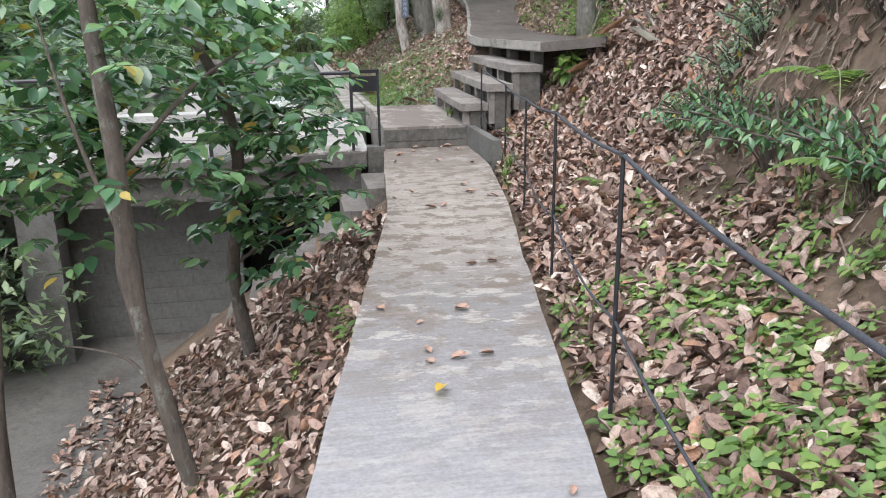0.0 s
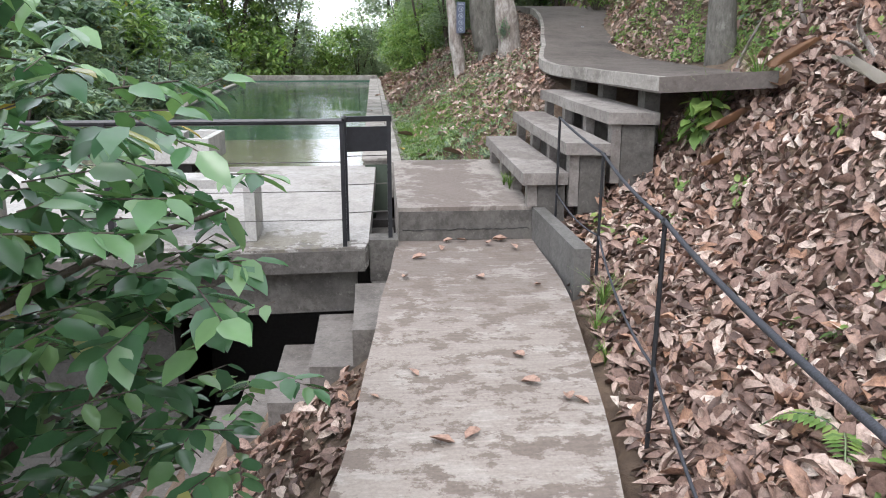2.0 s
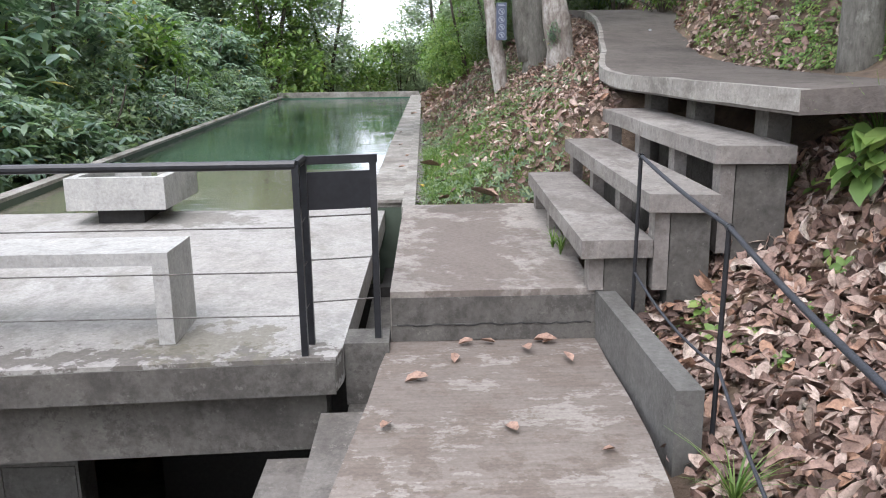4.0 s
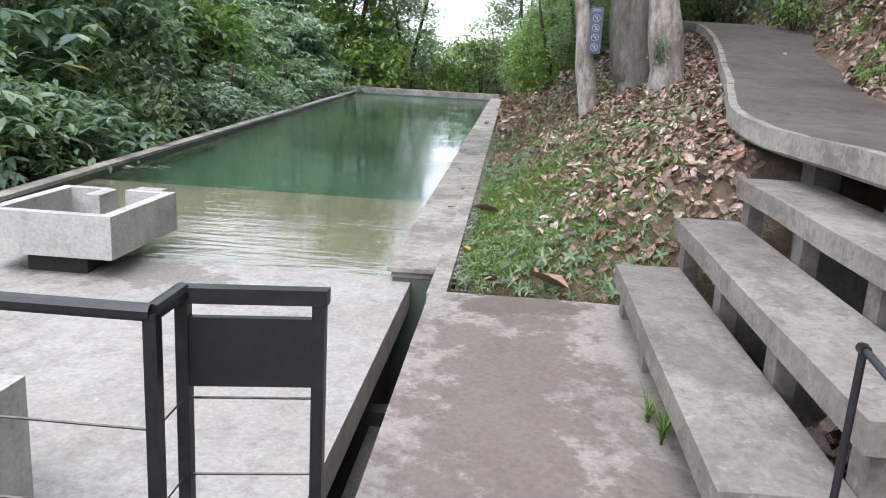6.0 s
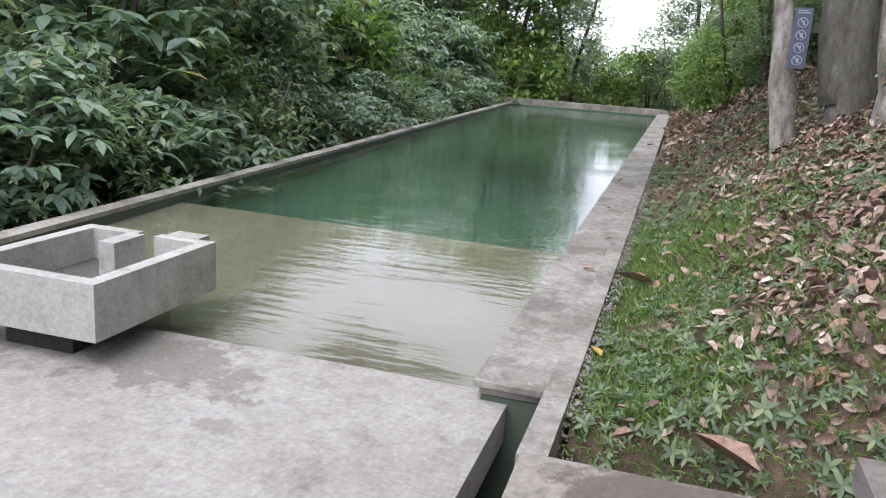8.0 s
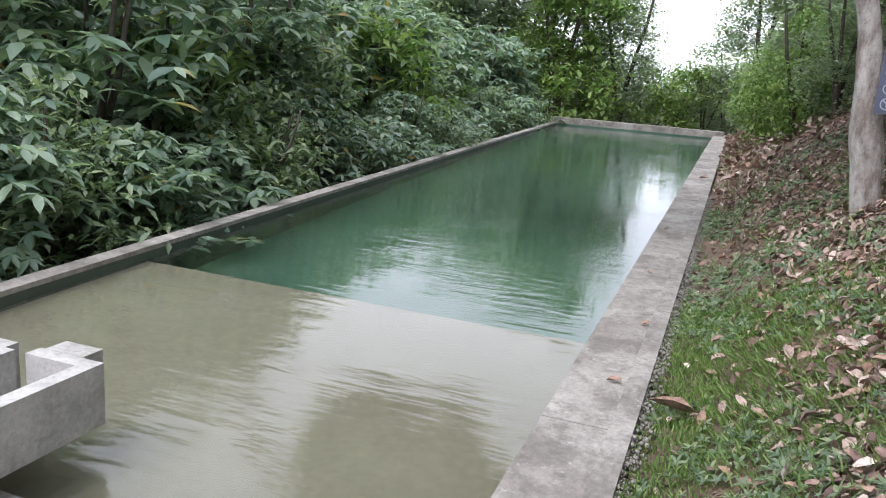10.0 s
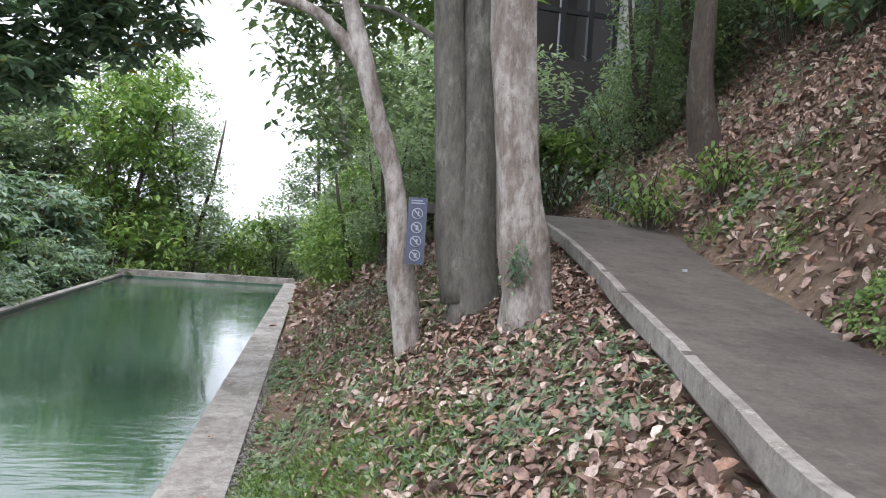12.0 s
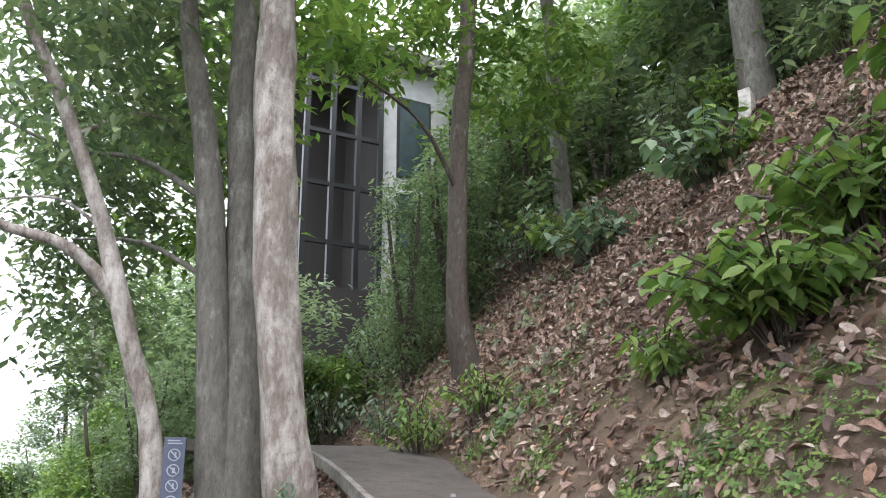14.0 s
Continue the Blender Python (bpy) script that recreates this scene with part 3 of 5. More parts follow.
tread_unit((0.90, -0.08), (1.24, -0.06), (0.90, 1.85), (1.20, 1.85), 0.25, 0.315, 0.0, 0.3)
tread_unit((1.20, -0.10), (1.53, -0.10), (1.17, 1.95), (1.47, 1.95), 0.465, 0.535, 0.0, 0.3)
tread_unit((1.53, 0.0), (1.92, 0.02), (1.44, 1.97), (1.78, 1.97), 0.67, 0.74, 0.15, 0.4)

n = 34
lpts = curve_points(list(zip(UP_L, UP_Y, UP_Z)), n)
rpts = curve_points([(2.43, -0.67, 0.985)] + list(zip(UP_R, UP_Y, UP_Z))[1:], n)
upper = tagged(finish(strip(lpts, rpts, 0.11), "pavement_upper_path", M_PATH), "raised grey concrete path slab curving along the hillside", "path", kind="structure")
rim_o = [(x - 0.006, y, z + 0.003) for x, y, z in lpts[:-3]]
rim_i = [(x + 0.045, y, z + 0.003) for x, y, z in lpts[:-3]]
tagged(finish(subdivided(strip(rim_o, rim_i, 0.10), 1, 0.008), "trim_path_edge", M_COPE), "pale worn edge of the upper path slab", "path edge", kind="structure")
far_l = [(2.6, 10.2, 1.934), (2.2, 10.9, 2.0), (1.9, 11.5, 2.05)]
far_r = [(4.1, 10.22, 1.934), (2.9, 12.2, 2.0), (2.1, 12.8, 2.05)]
tagged(finish(strip(far_l, far_r, 0.14), "pavement_path_bend", M_PATH), "grey concrete path slab bending behind the trees", "path", kind="structure")
for i in range(6):
    x, y, z = lpts[2 + i * 3]
    gz = float(land(x + 0.2, y)) - 0.1
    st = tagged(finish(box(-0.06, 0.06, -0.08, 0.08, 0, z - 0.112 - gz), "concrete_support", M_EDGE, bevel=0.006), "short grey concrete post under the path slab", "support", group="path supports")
    st.matrix_basis = pose(x + 0.2, y, gz)

# ---- terrace, pool ----
bm = prism([(-6.0, -0.62, -0.225), (-0.235, -0.29, -0.215), (-0.215, -0.2, -0.207), (-0.15, 2.72, -0.075), (-6.0, 2.72, -0.075)], 0.16)
terrace = tagged(finish(subdivided(bm, 3, 0.004), "floor_terrace", M_TERR), "pale smooth concrete pool terrace", "terrace", kind="structure")
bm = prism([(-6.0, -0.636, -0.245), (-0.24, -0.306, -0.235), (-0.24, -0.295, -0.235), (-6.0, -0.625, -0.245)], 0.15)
tagged(finish(subdivided(bm, 4, 0.003), "trim_terrace_edge", M_EDGE), "dark blotched front edge of the terrace slab", "edge", kind="structure")
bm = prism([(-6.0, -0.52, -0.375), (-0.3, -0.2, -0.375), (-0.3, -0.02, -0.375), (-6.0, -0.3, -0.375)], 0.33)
tagged(finish(bm, "wall_beam", M_EDGE), "dark blotched concrete edge beam under the terrace", "beam", kind="structure")
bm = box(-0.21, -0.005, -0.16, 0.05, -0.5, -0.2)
tagged(finish(subdivided(bm, 2, 0.006), "wall_gutter_end", M_EDGE), "short dark blotched concrete block closing the drain channel", "wall", kind="structure")
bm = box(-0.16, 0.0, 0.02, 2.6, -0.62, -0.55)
tagged(finish(bm, "floor_gutter", M_DARK), "floor of the drain channel, coloured near-black for the shade in it", "drain", kind="structure")

coping = tagged(finish(box(-0.27, -0.004, 2.64, POOL_N, -0.055, -0.012), "pavement_coping", M_COPE), "pale concrete pool coping with dirt stains", "coping", kind="structure")
cope_len = 1.462
for k in range(16):
    y0 = 2.6 + k * cope_len
    part("coping_slab", subdivided(box(-0.29 + 0.004 * noise.noise(Vector((k * 3.1, 0, 0))), -0.001, y0, y0 + cope_len - 0.008, -0.0118, 0.013 + 0.004 * noise.noise(Vector((k * 1.7, 2, 0)))), 3, 0.003), M_COPE, coping)
bm = prism([(0.003, 1.985, 0.06), (0.1, 1.985, 0.06), (0.1, 2.7, 0.047), (0.1, POOL_N + 0.3, 0.04), (0.003, POOL_N + 0.3, 0.04), (0.003, 2.7, 0.047)], 0.35)
tagged(finish(bm, "wall_kerb", M_COPE), "narrow concrete kerb between pool and grass", "kerb", kind="structure")
tagged(finish(box(-0.26, 0.0, 2.63, POOL_N, -2.55, -0.056), "wall_pool_east", M_SIDE), "dark pool wall under the coping", "wall", kind="structure")
PW = [(float(pool_left(2.72)), 2.5), (float(pool_left(26)), POOL_N)]
bm = prism([(PW[0][0] - 0.13, PW[0][1], -0.05), (*PW[0], -0.05), (*PW[1], -0.05), (PW[1][0] - 0.13, PW[1][1], -0.05)], 2.6)
tagged(finish(bm, "wall_pool_west", M_SIDE), "pool wall along the trees, coloured dark for the reflections on it", "wall", kind="structure")
bm = prism([(PW[0][0] - 0.14, PW[0][1], -0.015), (PW[0][0] + 0.004, PW[0][1], -0.015), (PW[1][0] + 0.004, PW[1][1], -0.015), (PW[1][0] - 0.14, PW[1][1], -0.015)], 0.034)
tagged(finish(subdivided(bm, 4, 0.004), "trim_pool_west", M_COPE), "narrow pale concrete cap on the pool wall", "wall cap", kind="structure")
tagged(finish(box(-5.2, 0.0, POOL_N + 0.004, POOL_N + 0.3, -2.6, -0.05), "wall_pool_north", M_DEEP), "green algae-covered end wall under water", "wall", kind="structure")
tagged(finish(subdivided(box(-5.2, 0.0, POOL_N, POOL_N + 0.31, -0.049, 0.14), 3, 0.005), "trim_pool_north", M_COPE), "raised pale concrete end wall of the pool", "wall cap", kind="structure")
tagged(finish(box(-5.05, -0.26, 5.55, POOL_N, -1.15, -1.05), "floor_pool_deep", M_DEEP), "green pool floor under deep water", "pool floor", kind="structure")
tagged(finish(box(-3.66, -0.262, 2.722, 5.55, -1.4, -0.27), "floor_pool_shallow", M_SHALLOW), "tan shallow ledge under the water", "pool floor", kind="structure")
me = bpy.data.meshes.new("water")
me.from_pydata([(-3.42, 2.722, WATER_Z), (-0.262, 2.722, WATER_Z), (-0.262, POOL_N, WATER_Z), (-5.05, POOL_N, WATER_Z)], [], [(0, 1, 2, 3)])
me.materials.append(M_WATER)
water = tagged(new("water", me), "still green pool water with faint ripples", "water", kind="structure")
water.visible_shadow = False

# ---- space under the terrace, stairs down ----
tagged(finish(box(-9, -0.2, -4.6, 2.7, COURT_Z - 0.2, COURT_Z), "floor_court", M_COURT), "dusty concrete floor of the lower court", "floor", kind="structure")
bm = box(-9.0, -1.75, 0.35, 0.55, COURT_Z, -0.43)
tagged(finish(bm, "wall_under_terrace", M_BLOCK), "grey concrete block wall under the terrace", "wall", kind="structure")
# the shade under the terrace is put into this wall's colour
tagged(finish(box(-1.75, 0.2, 1.6, 1.7, COURT_Z, -0.43), "wall_store_back", M_DARK), "back wall of the space under the terrace, shade put into its colour", "wall", kind="structure")
tagged(finish(box(-0.2, 0.0, -0.45, 1.6, COURT_Z, -0.5), "wall_store_side", M_EDGE), "dark blotched concrete side wall under the landing", "wall", kind="structure")
stairs = thing("stairs", "weathered grey concrete stairs going down to the lower court", "stairs", (-0.02, -0.32, COURT_Z))
steps = 9
rise = (-0.47 - COURT_Z) / steps
for i in range(steps):
    x1 = -0.02 - i * 0.255
    z1 = 1.98 - i * rise
    part("step", subdivided(box(x1 - 0.27, x1, -0.95, 0.0, max(z1 - rise - 0.12, 0), z1), 1, 0.005), M_STAIR, stairs)
bm = bmesh.new()
prof = [(0.0, 1.98 - 0.02), (0.0, 1.5), (-0.255 * steps, -0.0), (-0.255 * steps - 0.25, 0.0)]
va = [bm.verts.new((x, -0.93, z)) for x, z in prof[:3]] 
vb = [bm.verts.new((x, -0.03, z)) for x, z in prof[:3]]
bm.faces.new(va)
bm.faces.new(vb[::-1])
for i in range(3):
    bm.faces.new((va[i], vb[i], vb[(i + 1) % 3], va[(i + 1) % 3]))
part("stringer", bm, M_EDGE, stairs, "dark blotched soffit")

# ---- basin and bench on the terrace ----
fz = -0.09
basin = thing("basin", "pale square concrete fountain basin on a dark foot", "basin", (-1.77, 2.25, fz))
W, D = 0.74, 0.87
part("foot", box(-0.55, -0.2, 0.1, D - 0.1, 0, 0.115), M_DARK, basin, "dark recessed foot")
part("floor", box(-W + 0.07, -0.07, 0.07, D - 0.07, 0.115, 0.2), M_EDGE, basin, "dark blotched basin floor")
for a in ((-W, 0, 0, 0.07), (-W, -0.42, D - 0.07, D), (-0.31, 0, D - 0.07, D), (-W, -W + 0.07, 0.07, D - 0.07), (-0.07, 0, 0.07, D - 0.07)):
    part("wall", box(*a, 0.115, 0.36), M_BOX, basin, bevel=0.004)
part("spout_block", box(-0.45, -0.36, D - 0.3, D - 0.071, 0.2, 0.365), M_BOX, basin, bevel=0.004)
part("spout_block", box(-0.28, -0.1, D - 0.001, D + 0.1, 0.25, 0.362), M_BOX, basin, bevel=0.004)

bench = thing("bench", "pale concrete slab bench with solid leg panels", "bench", (-1.0, -0.12, -0.2))
part("seat", box(-1.9, 0.0, 0.0, 0.36, 0.38, 0.44), M_BOX, bench, bevel=0.006)
part("leg", box(-0.075, 0.0, 0.001, 0.36, 0.0, 0.38), M_BOX, bench, bevel=0.004)
part("leg", box(-1.9, -1.825, 0.001, 0.36, 0.0, 0.38), M_BOX, bench, bevel=0.004)

# ---- railing with a panel ----
rail = thing("railing", "black steel railing with wires and a solid panel", "railing", (-0.375, -0.265, -0.215))
TOP = 0.862
A, B, C = (0.0, 0.0), (0.012, 0.135), (0.318, 0.19)
for (x, y), b0 in ((A, 0.0), (B, 0.0), (C, 0.0)):
    part("post", box(x - 0.015, x + 0.015, y - 0.015, y + 0.015, b0, TOP), M_STEEL, rail, bevel=0.005)
part("top_rail", tube([(-4.2, -0.02, TOP + 0.0), A + (TOP + 0.0,)], 0.021, 10), M_STEEL, rail)
part("top_rail", tube([A + (TOP + 0.0,), B + (TOP + 0.01,)], 0.021, 10), M_STEEL, rail)
part("top_rail", prism([(B[0] - 0.02, B[1] - 0.022, TOP + 0.022), (C[0] + 0.02, C[1] - 0.015, TOP + 0.022), (C[0] + 0.02, C[1] + 0.022, TOP + 0.022), (B[0] - 0.02, B[1] + 0.018, TOP + 0.022)], 0.037), M_STEEL, rail, bevel=0.006)
part("panel", prism([(B[0] + 0.01, B[1] - 0.008, TOP - 0.05), (C[0] - 0.01, C[1] - 0.012, TOP - 0.05), (C[0] - 0.01, C[1] + 0.01, TOP - 0.05), (B[0] + 0.01, B[1] + 0.012, TOP - 0.05)], 0.17), M_PANEL, rail, "solid black panel", bevel=0.002)
for h in (0.59, 0.39, 0.19):
    part("wire", tube([(-4.2, -0.02, h), A + (h,), B + (h + 0.02,), (C[0], C[1], h + 0.02)], 0.0035, 5), M_WIRE, rail)
for x in (-1.55, -3.0, -4.2):
    part("post", box(x - 0.02, x + 0.02, -0.04, 0.0, 0, TOP), M_STEEL, rail, bevel=0.005)

# ---- rope fence beside the walkway ----


def rope_post(x, y, z0, h, lean=0.0):
    e = thing("rope_post", "thin dark steel post of the rope fence", "post", (x, y, z0), group="rope fence posts")
    part("rod", tube([(0, 0, -0.1), (lean, 0, h)], 0.0095, 8), M_STEEL, e)
    part("eye", tube([(lean, -0.014, h - 0.012), (lean, 0.014, h - 0.012)], 0.0125, 8), M_STEEL, e)
    return e


POSTS = [(-0.05, -8.3, 0.55), (0.21, -6.5, 0.62), (0.53, -4.73, 0.6), (0.85, -2.98, 0.535), (1.17, -1.1, 0.53), (1.13, -0.14, 0.66)]
tops, mids = [], []
for x, y, top_z in POSTS:
    z0 = float(land(x, y)) - 0.02
    rope_post(x, y, z0, top_z - z0, 0.012)
    tops.append(Vector((x + 0.012, y, top_z - 0.01)))
    mids.append(Vector((x + 0.006, y, z0 + (top_z - z0) * 0.42)))
for name, pts, r in (("upper_rope", tops, 0.009), ("lower_rope", mids, 0.006)):
    line = []
    for a, b in zip(pts, pts[1:]):
        for k in range(8):
            f = k / 8
            p = a.lerp(b, f)
            line.append((p.x, p.y, p.z - (0.02 if name == "upper_rope" else 0.07) * 4 * f * (1 - f) * (b - a).length / 1.6))
    line.append(tuple(pts[-1]))
    tagged(finish(tube(line, r, 6), name, M_ROPE, smooth=True), "dark slack rope strung along thin posts", "rope", group="fence ropes")

# ---- trees ----


def limb_cloud(rng, tips, spread, count, size, droop, template, rosette=1):
    """Leaves in tufts round the twig tips."""
    tips = np.asarray(tips, float)
    pick = rng.integers(0, len(tips), count)
    p = tips[pick] + rng.normal(0, 1, (count, 3)) * np.asarray(spread)
    if rosette > 1:
        p = np.repeat(p, rosette, 0)
        yaw = np.tile(np.arange(rosette) * 2 * math.pi / rosette, count) + np.repeat(rng.uniform(0, 6.3, count), rosette)
    else:
        yaw = rng.uniform(0, 2 * math.pi, count)
    m = len(p)
    pitch = rng.normal(droop, 0.3, m)
    roll = rng.normal(0, 0.3, m)
    s = size * rng.uniform(0.65, 1.3, m)
    return many(template, mats_from(p, yaw, pitch, roll, s))


def mesh_part(name, me, mat, parent, label=""):
    me.name = name
    if not me.materials:
        me.materials.append(mat)
    ob = new(name, me)
    ob.parent = parent
    if label:
        tagged(ob, label)
    return ob


CROWNS = {}


def crown(kind, variant):
    """Shared crown meshes, about 1 m in radius and 2 m high."""
    key = (kind, variant)
    if key not in CROWNS:
        rng = np.random.default_rng(100 + variant * 13 + len(kind))
        k = 46
        tips = rng.normal(0, 1, (k, 3))
        tips /= np.linalg.norm(tips, axis=1)[:, None]
        tips *= rng.uniform(0.35, 1.0, k)[:, None] ** 0.6
        tips[:, 2] = tips[:, 2] * 1.0 + 1.0
        if kind == "broad":
            me = limb_cloud(rng, tips, (0.15, 0.15, 0.13), 300, 0.20, -0.35, LEAF, 6)
            me.materials.append(M_LEAF_DEEP)
        elif kind == "mid":
            me = limb_cloud(rng, tips, (0.17, 0.17, 0.13), 1600, 0.17, -0.4, FOLD)
            me.materials.append(M_LEAF_MID)
        elif kind == "sparse":
            me = limb_cloud(rng, tips, (0.18, 0.18, 0.12), 620, 0.19, -0.5, SMALL)
            me.materials.append(M_LEAF_MID)
        elif kind == "light":
            me = limb_cloud(rng, tips, (0.16, 0.16, 0.13), 1400, 0.175, -0.45, FOLD)
            me.materials.append(M_LEAF_LIGHT)
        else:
            # far crowns carry painted haze in their leaf colour
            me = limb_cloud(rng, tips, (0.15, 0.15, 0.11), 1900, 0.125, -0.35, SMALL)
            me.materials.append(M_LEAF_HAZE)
        CROWNS[key] = me
    return CROWNS[key]


def bush(rng, x, y, z, r, h, kind, label, group, name="shrub"):
    """A shrub or tree: stems from the ground and crown tufts of leaves above them."""
    th = thing(name, label, name, (x, y, z), group=group)
    top = h * 0.62
    bm = bmesh.new()
    for k in range(3 if h < 4 else 2):
        a = rng.uniform(0, 6.3)
        q = r * 0.45
        pts = [(0.05 * k, 0, -0.3), (math.cos(a) * q * 0.3, math.sin(a) * q * 0.3, top * 0.5), (math.cos(a) * q, math.sin(a) * q, top), (math.cos(a) * q * 1.4, math.sin(a) * q * 1.4, h * 0.9)]
        w = 0.012 + 0.014 * h
        tube(curve_points(pts, 7), [w * (1 - 0.12 * i) for i in range(7)], 6, bm)
    part("trunk", bm, M_BARK_DARK, th, smooth=True)
    reach = max(h - 2 * r * 0.8, 0)
    n = 1 + int(math.ceil(reach / (r * 0.95)))
    for k in range(n):
        f = k / max(n - 1, 1)
        ob = mesh_part("crown", crown(kind, int(rng.integers(0, 3))), None, th)
        q = r * rng.uniform(0.8, 1.05)
        ob.matrix_basis = Matrix.Translation((rng.uniform(-0.35, 0.35) * r, rng.uniform(-0.35, 0.35) * r, reach * f + 0.05 * r)) @ Matrix.Rotation(rng.uniform(0, 6.3), 4, "Z") @ Matrix.Diagonal((q, q, q * 0.82, 1))
    return th




def clearing(x, y, h, base):
    """Keeps the trees low in two openings of the wood that let the sky down to the pool."""
    a = math.degrees(math.atan2(x - 0.4, y - 1.2))
    d = math.hypot(x - 0.4, y - 1.2)
    if -41 < a < -33:
        return min(h, 1.4 + d * 0.13 - base)
    if -30 < a < -19:
        return min(h, 1.3 + d * 0.15 - base)
    if -17 < a < -8:
        return min(h, 1.2 + d * 0.235 - base)
    if -8 <= a < -5:
        return min(h, 1.2 + d * 0.13 - base)
    return h


rng = np.random.default_rng(21)
# bank of broad-leaved shrubs along the pool
for i in range(26):
    y = -0.5 + i * 1.05 + rng.uniform(-0.3, 0.3)
    x = float(pool_left(y)) - rng.uniform(1.05, 1.5)
    bush(rng, x, y, float(land(x, y)), rng.uniform(0.8, 1.1), rng.uniform(1.5, 2.2), "broad" if i % 3 else "mid", "dense dark green broad-leaved shrub beside the pool wall", "poolside shrubs")
for i in range(20):
    y = -2 + i * 1.6 + rng.uniform(-0.4, 0.4)
    x = float(pool_left(y)) - rng.uniform(2.3, 3.4)
    bush(rng, x, y, float(land(x, y)), rng.uniform(1.2, 1.7), clearing(x, y, rng.uniform(3.2, 4.6), float(land(x, y))), ("broad", "mid", "broad", "light")[i % 4], "tall leafy green shrub in the thicket behind the pool", "thicket shrubs")
for i in range(16):
    y = 0 + i * 2.4 + rng.uniform(-0.6, 0.6)
    x = float(pool_left(y)) - rng.uniform(5, 8)
    bush(rng, x, y, float(land(x, y)), rng.uniform(2.0, 2.6), clearing(x, y, rng.uniform(7.6, 9.6), float(land(x, y))), ("mid", "broad", "far")[i % 3], "tall dark green forest tree behind the thicket", "forest trees", "tree")
# trees past the end wall
for i in range(14):
    x = -9 + i * 1.0 + rng.uniform(-0.3, 0.3)
    y = 28.5 + rng.uniform(0, 4)
    gap = -3.2 < x < 0.4
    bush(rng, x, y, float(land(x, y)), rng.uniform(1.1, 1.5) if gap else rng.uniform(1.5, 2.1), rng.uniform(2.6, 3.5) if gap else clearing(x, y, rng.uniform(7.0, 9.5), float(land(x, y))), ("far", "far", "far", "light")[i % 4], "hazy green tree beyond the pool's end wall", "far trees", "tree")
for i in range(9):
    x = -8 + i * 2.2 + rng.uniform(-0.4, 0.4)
    bush(rng, x, 37 + rng.uniform(0, 8), -2.6, 2.6, rng.uniform(5.0, 6.2), "far", "distant green tree down the slope, its leaves paled for haze", "distant trees", "tree")
# right bank past the path
for i in range(12):
    y = 13 + i * 1.25
    x = 0.75 + rng.uniform(0, 1.3)
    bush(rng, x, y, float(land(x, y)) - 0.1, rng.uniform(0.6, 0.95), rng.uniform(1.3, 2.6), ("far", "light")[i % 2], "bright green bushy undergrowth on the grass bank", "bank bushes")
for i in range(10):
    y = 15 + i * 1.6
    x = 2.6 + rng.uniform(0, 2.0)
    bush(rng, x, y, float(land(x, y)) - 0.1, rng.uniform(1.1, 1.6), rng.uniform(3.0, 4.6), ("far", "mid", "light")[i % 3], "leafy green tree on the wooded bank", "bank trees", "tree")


def trunk_tree(name, label, points, radii, mat, limbs=(), crown_at=(), kind="mid", wob=0.18):
    base = points[0]
    th = thing(name, label, "tree", base)

    def rel(p):
        return (p[0] - base[0], p[1] - base[1], p[2] - base[2])
    n = 3 * len(points)
    pts = curve_points([rel(p) for p in points], n)
    rr = list(np.interp(np.linspace(0, 1, n), np.linspace(0, 1, len(radii)), radii))
    part("trunk", tube(pts, rr, 14, None, wob, len(label)), mat, th, smooth=True)
    for lp, r0, r1 in limbs:
        m = 3 * len(lp)
        part("limb", tube(curve_points([rel(p) for p in lp], m), list(np.linspace(r0, r1, m)), 9, None, wob, 3), mat, th, smooth=True)
    for j, (p, r, h) in enumerate(crown_at):
        ob = mesh_part("crown", crown(kind, j % 3), None, th)
        ob.matrix_basis = Matrix.Translation(rel(p)) @ Matrix.Rotation(j * 1.3, 4, "Z") @ Matrix.Diagonal((r, r, h, 1))
    return th


def pushed(points, k, eye=(0.49, 1.18, 1.5)):
    """Points moved away from a standpoint by the factor k."""
    return [tuple(e + k * (c - e) for e, c in zip(eye, p)) for p in points]


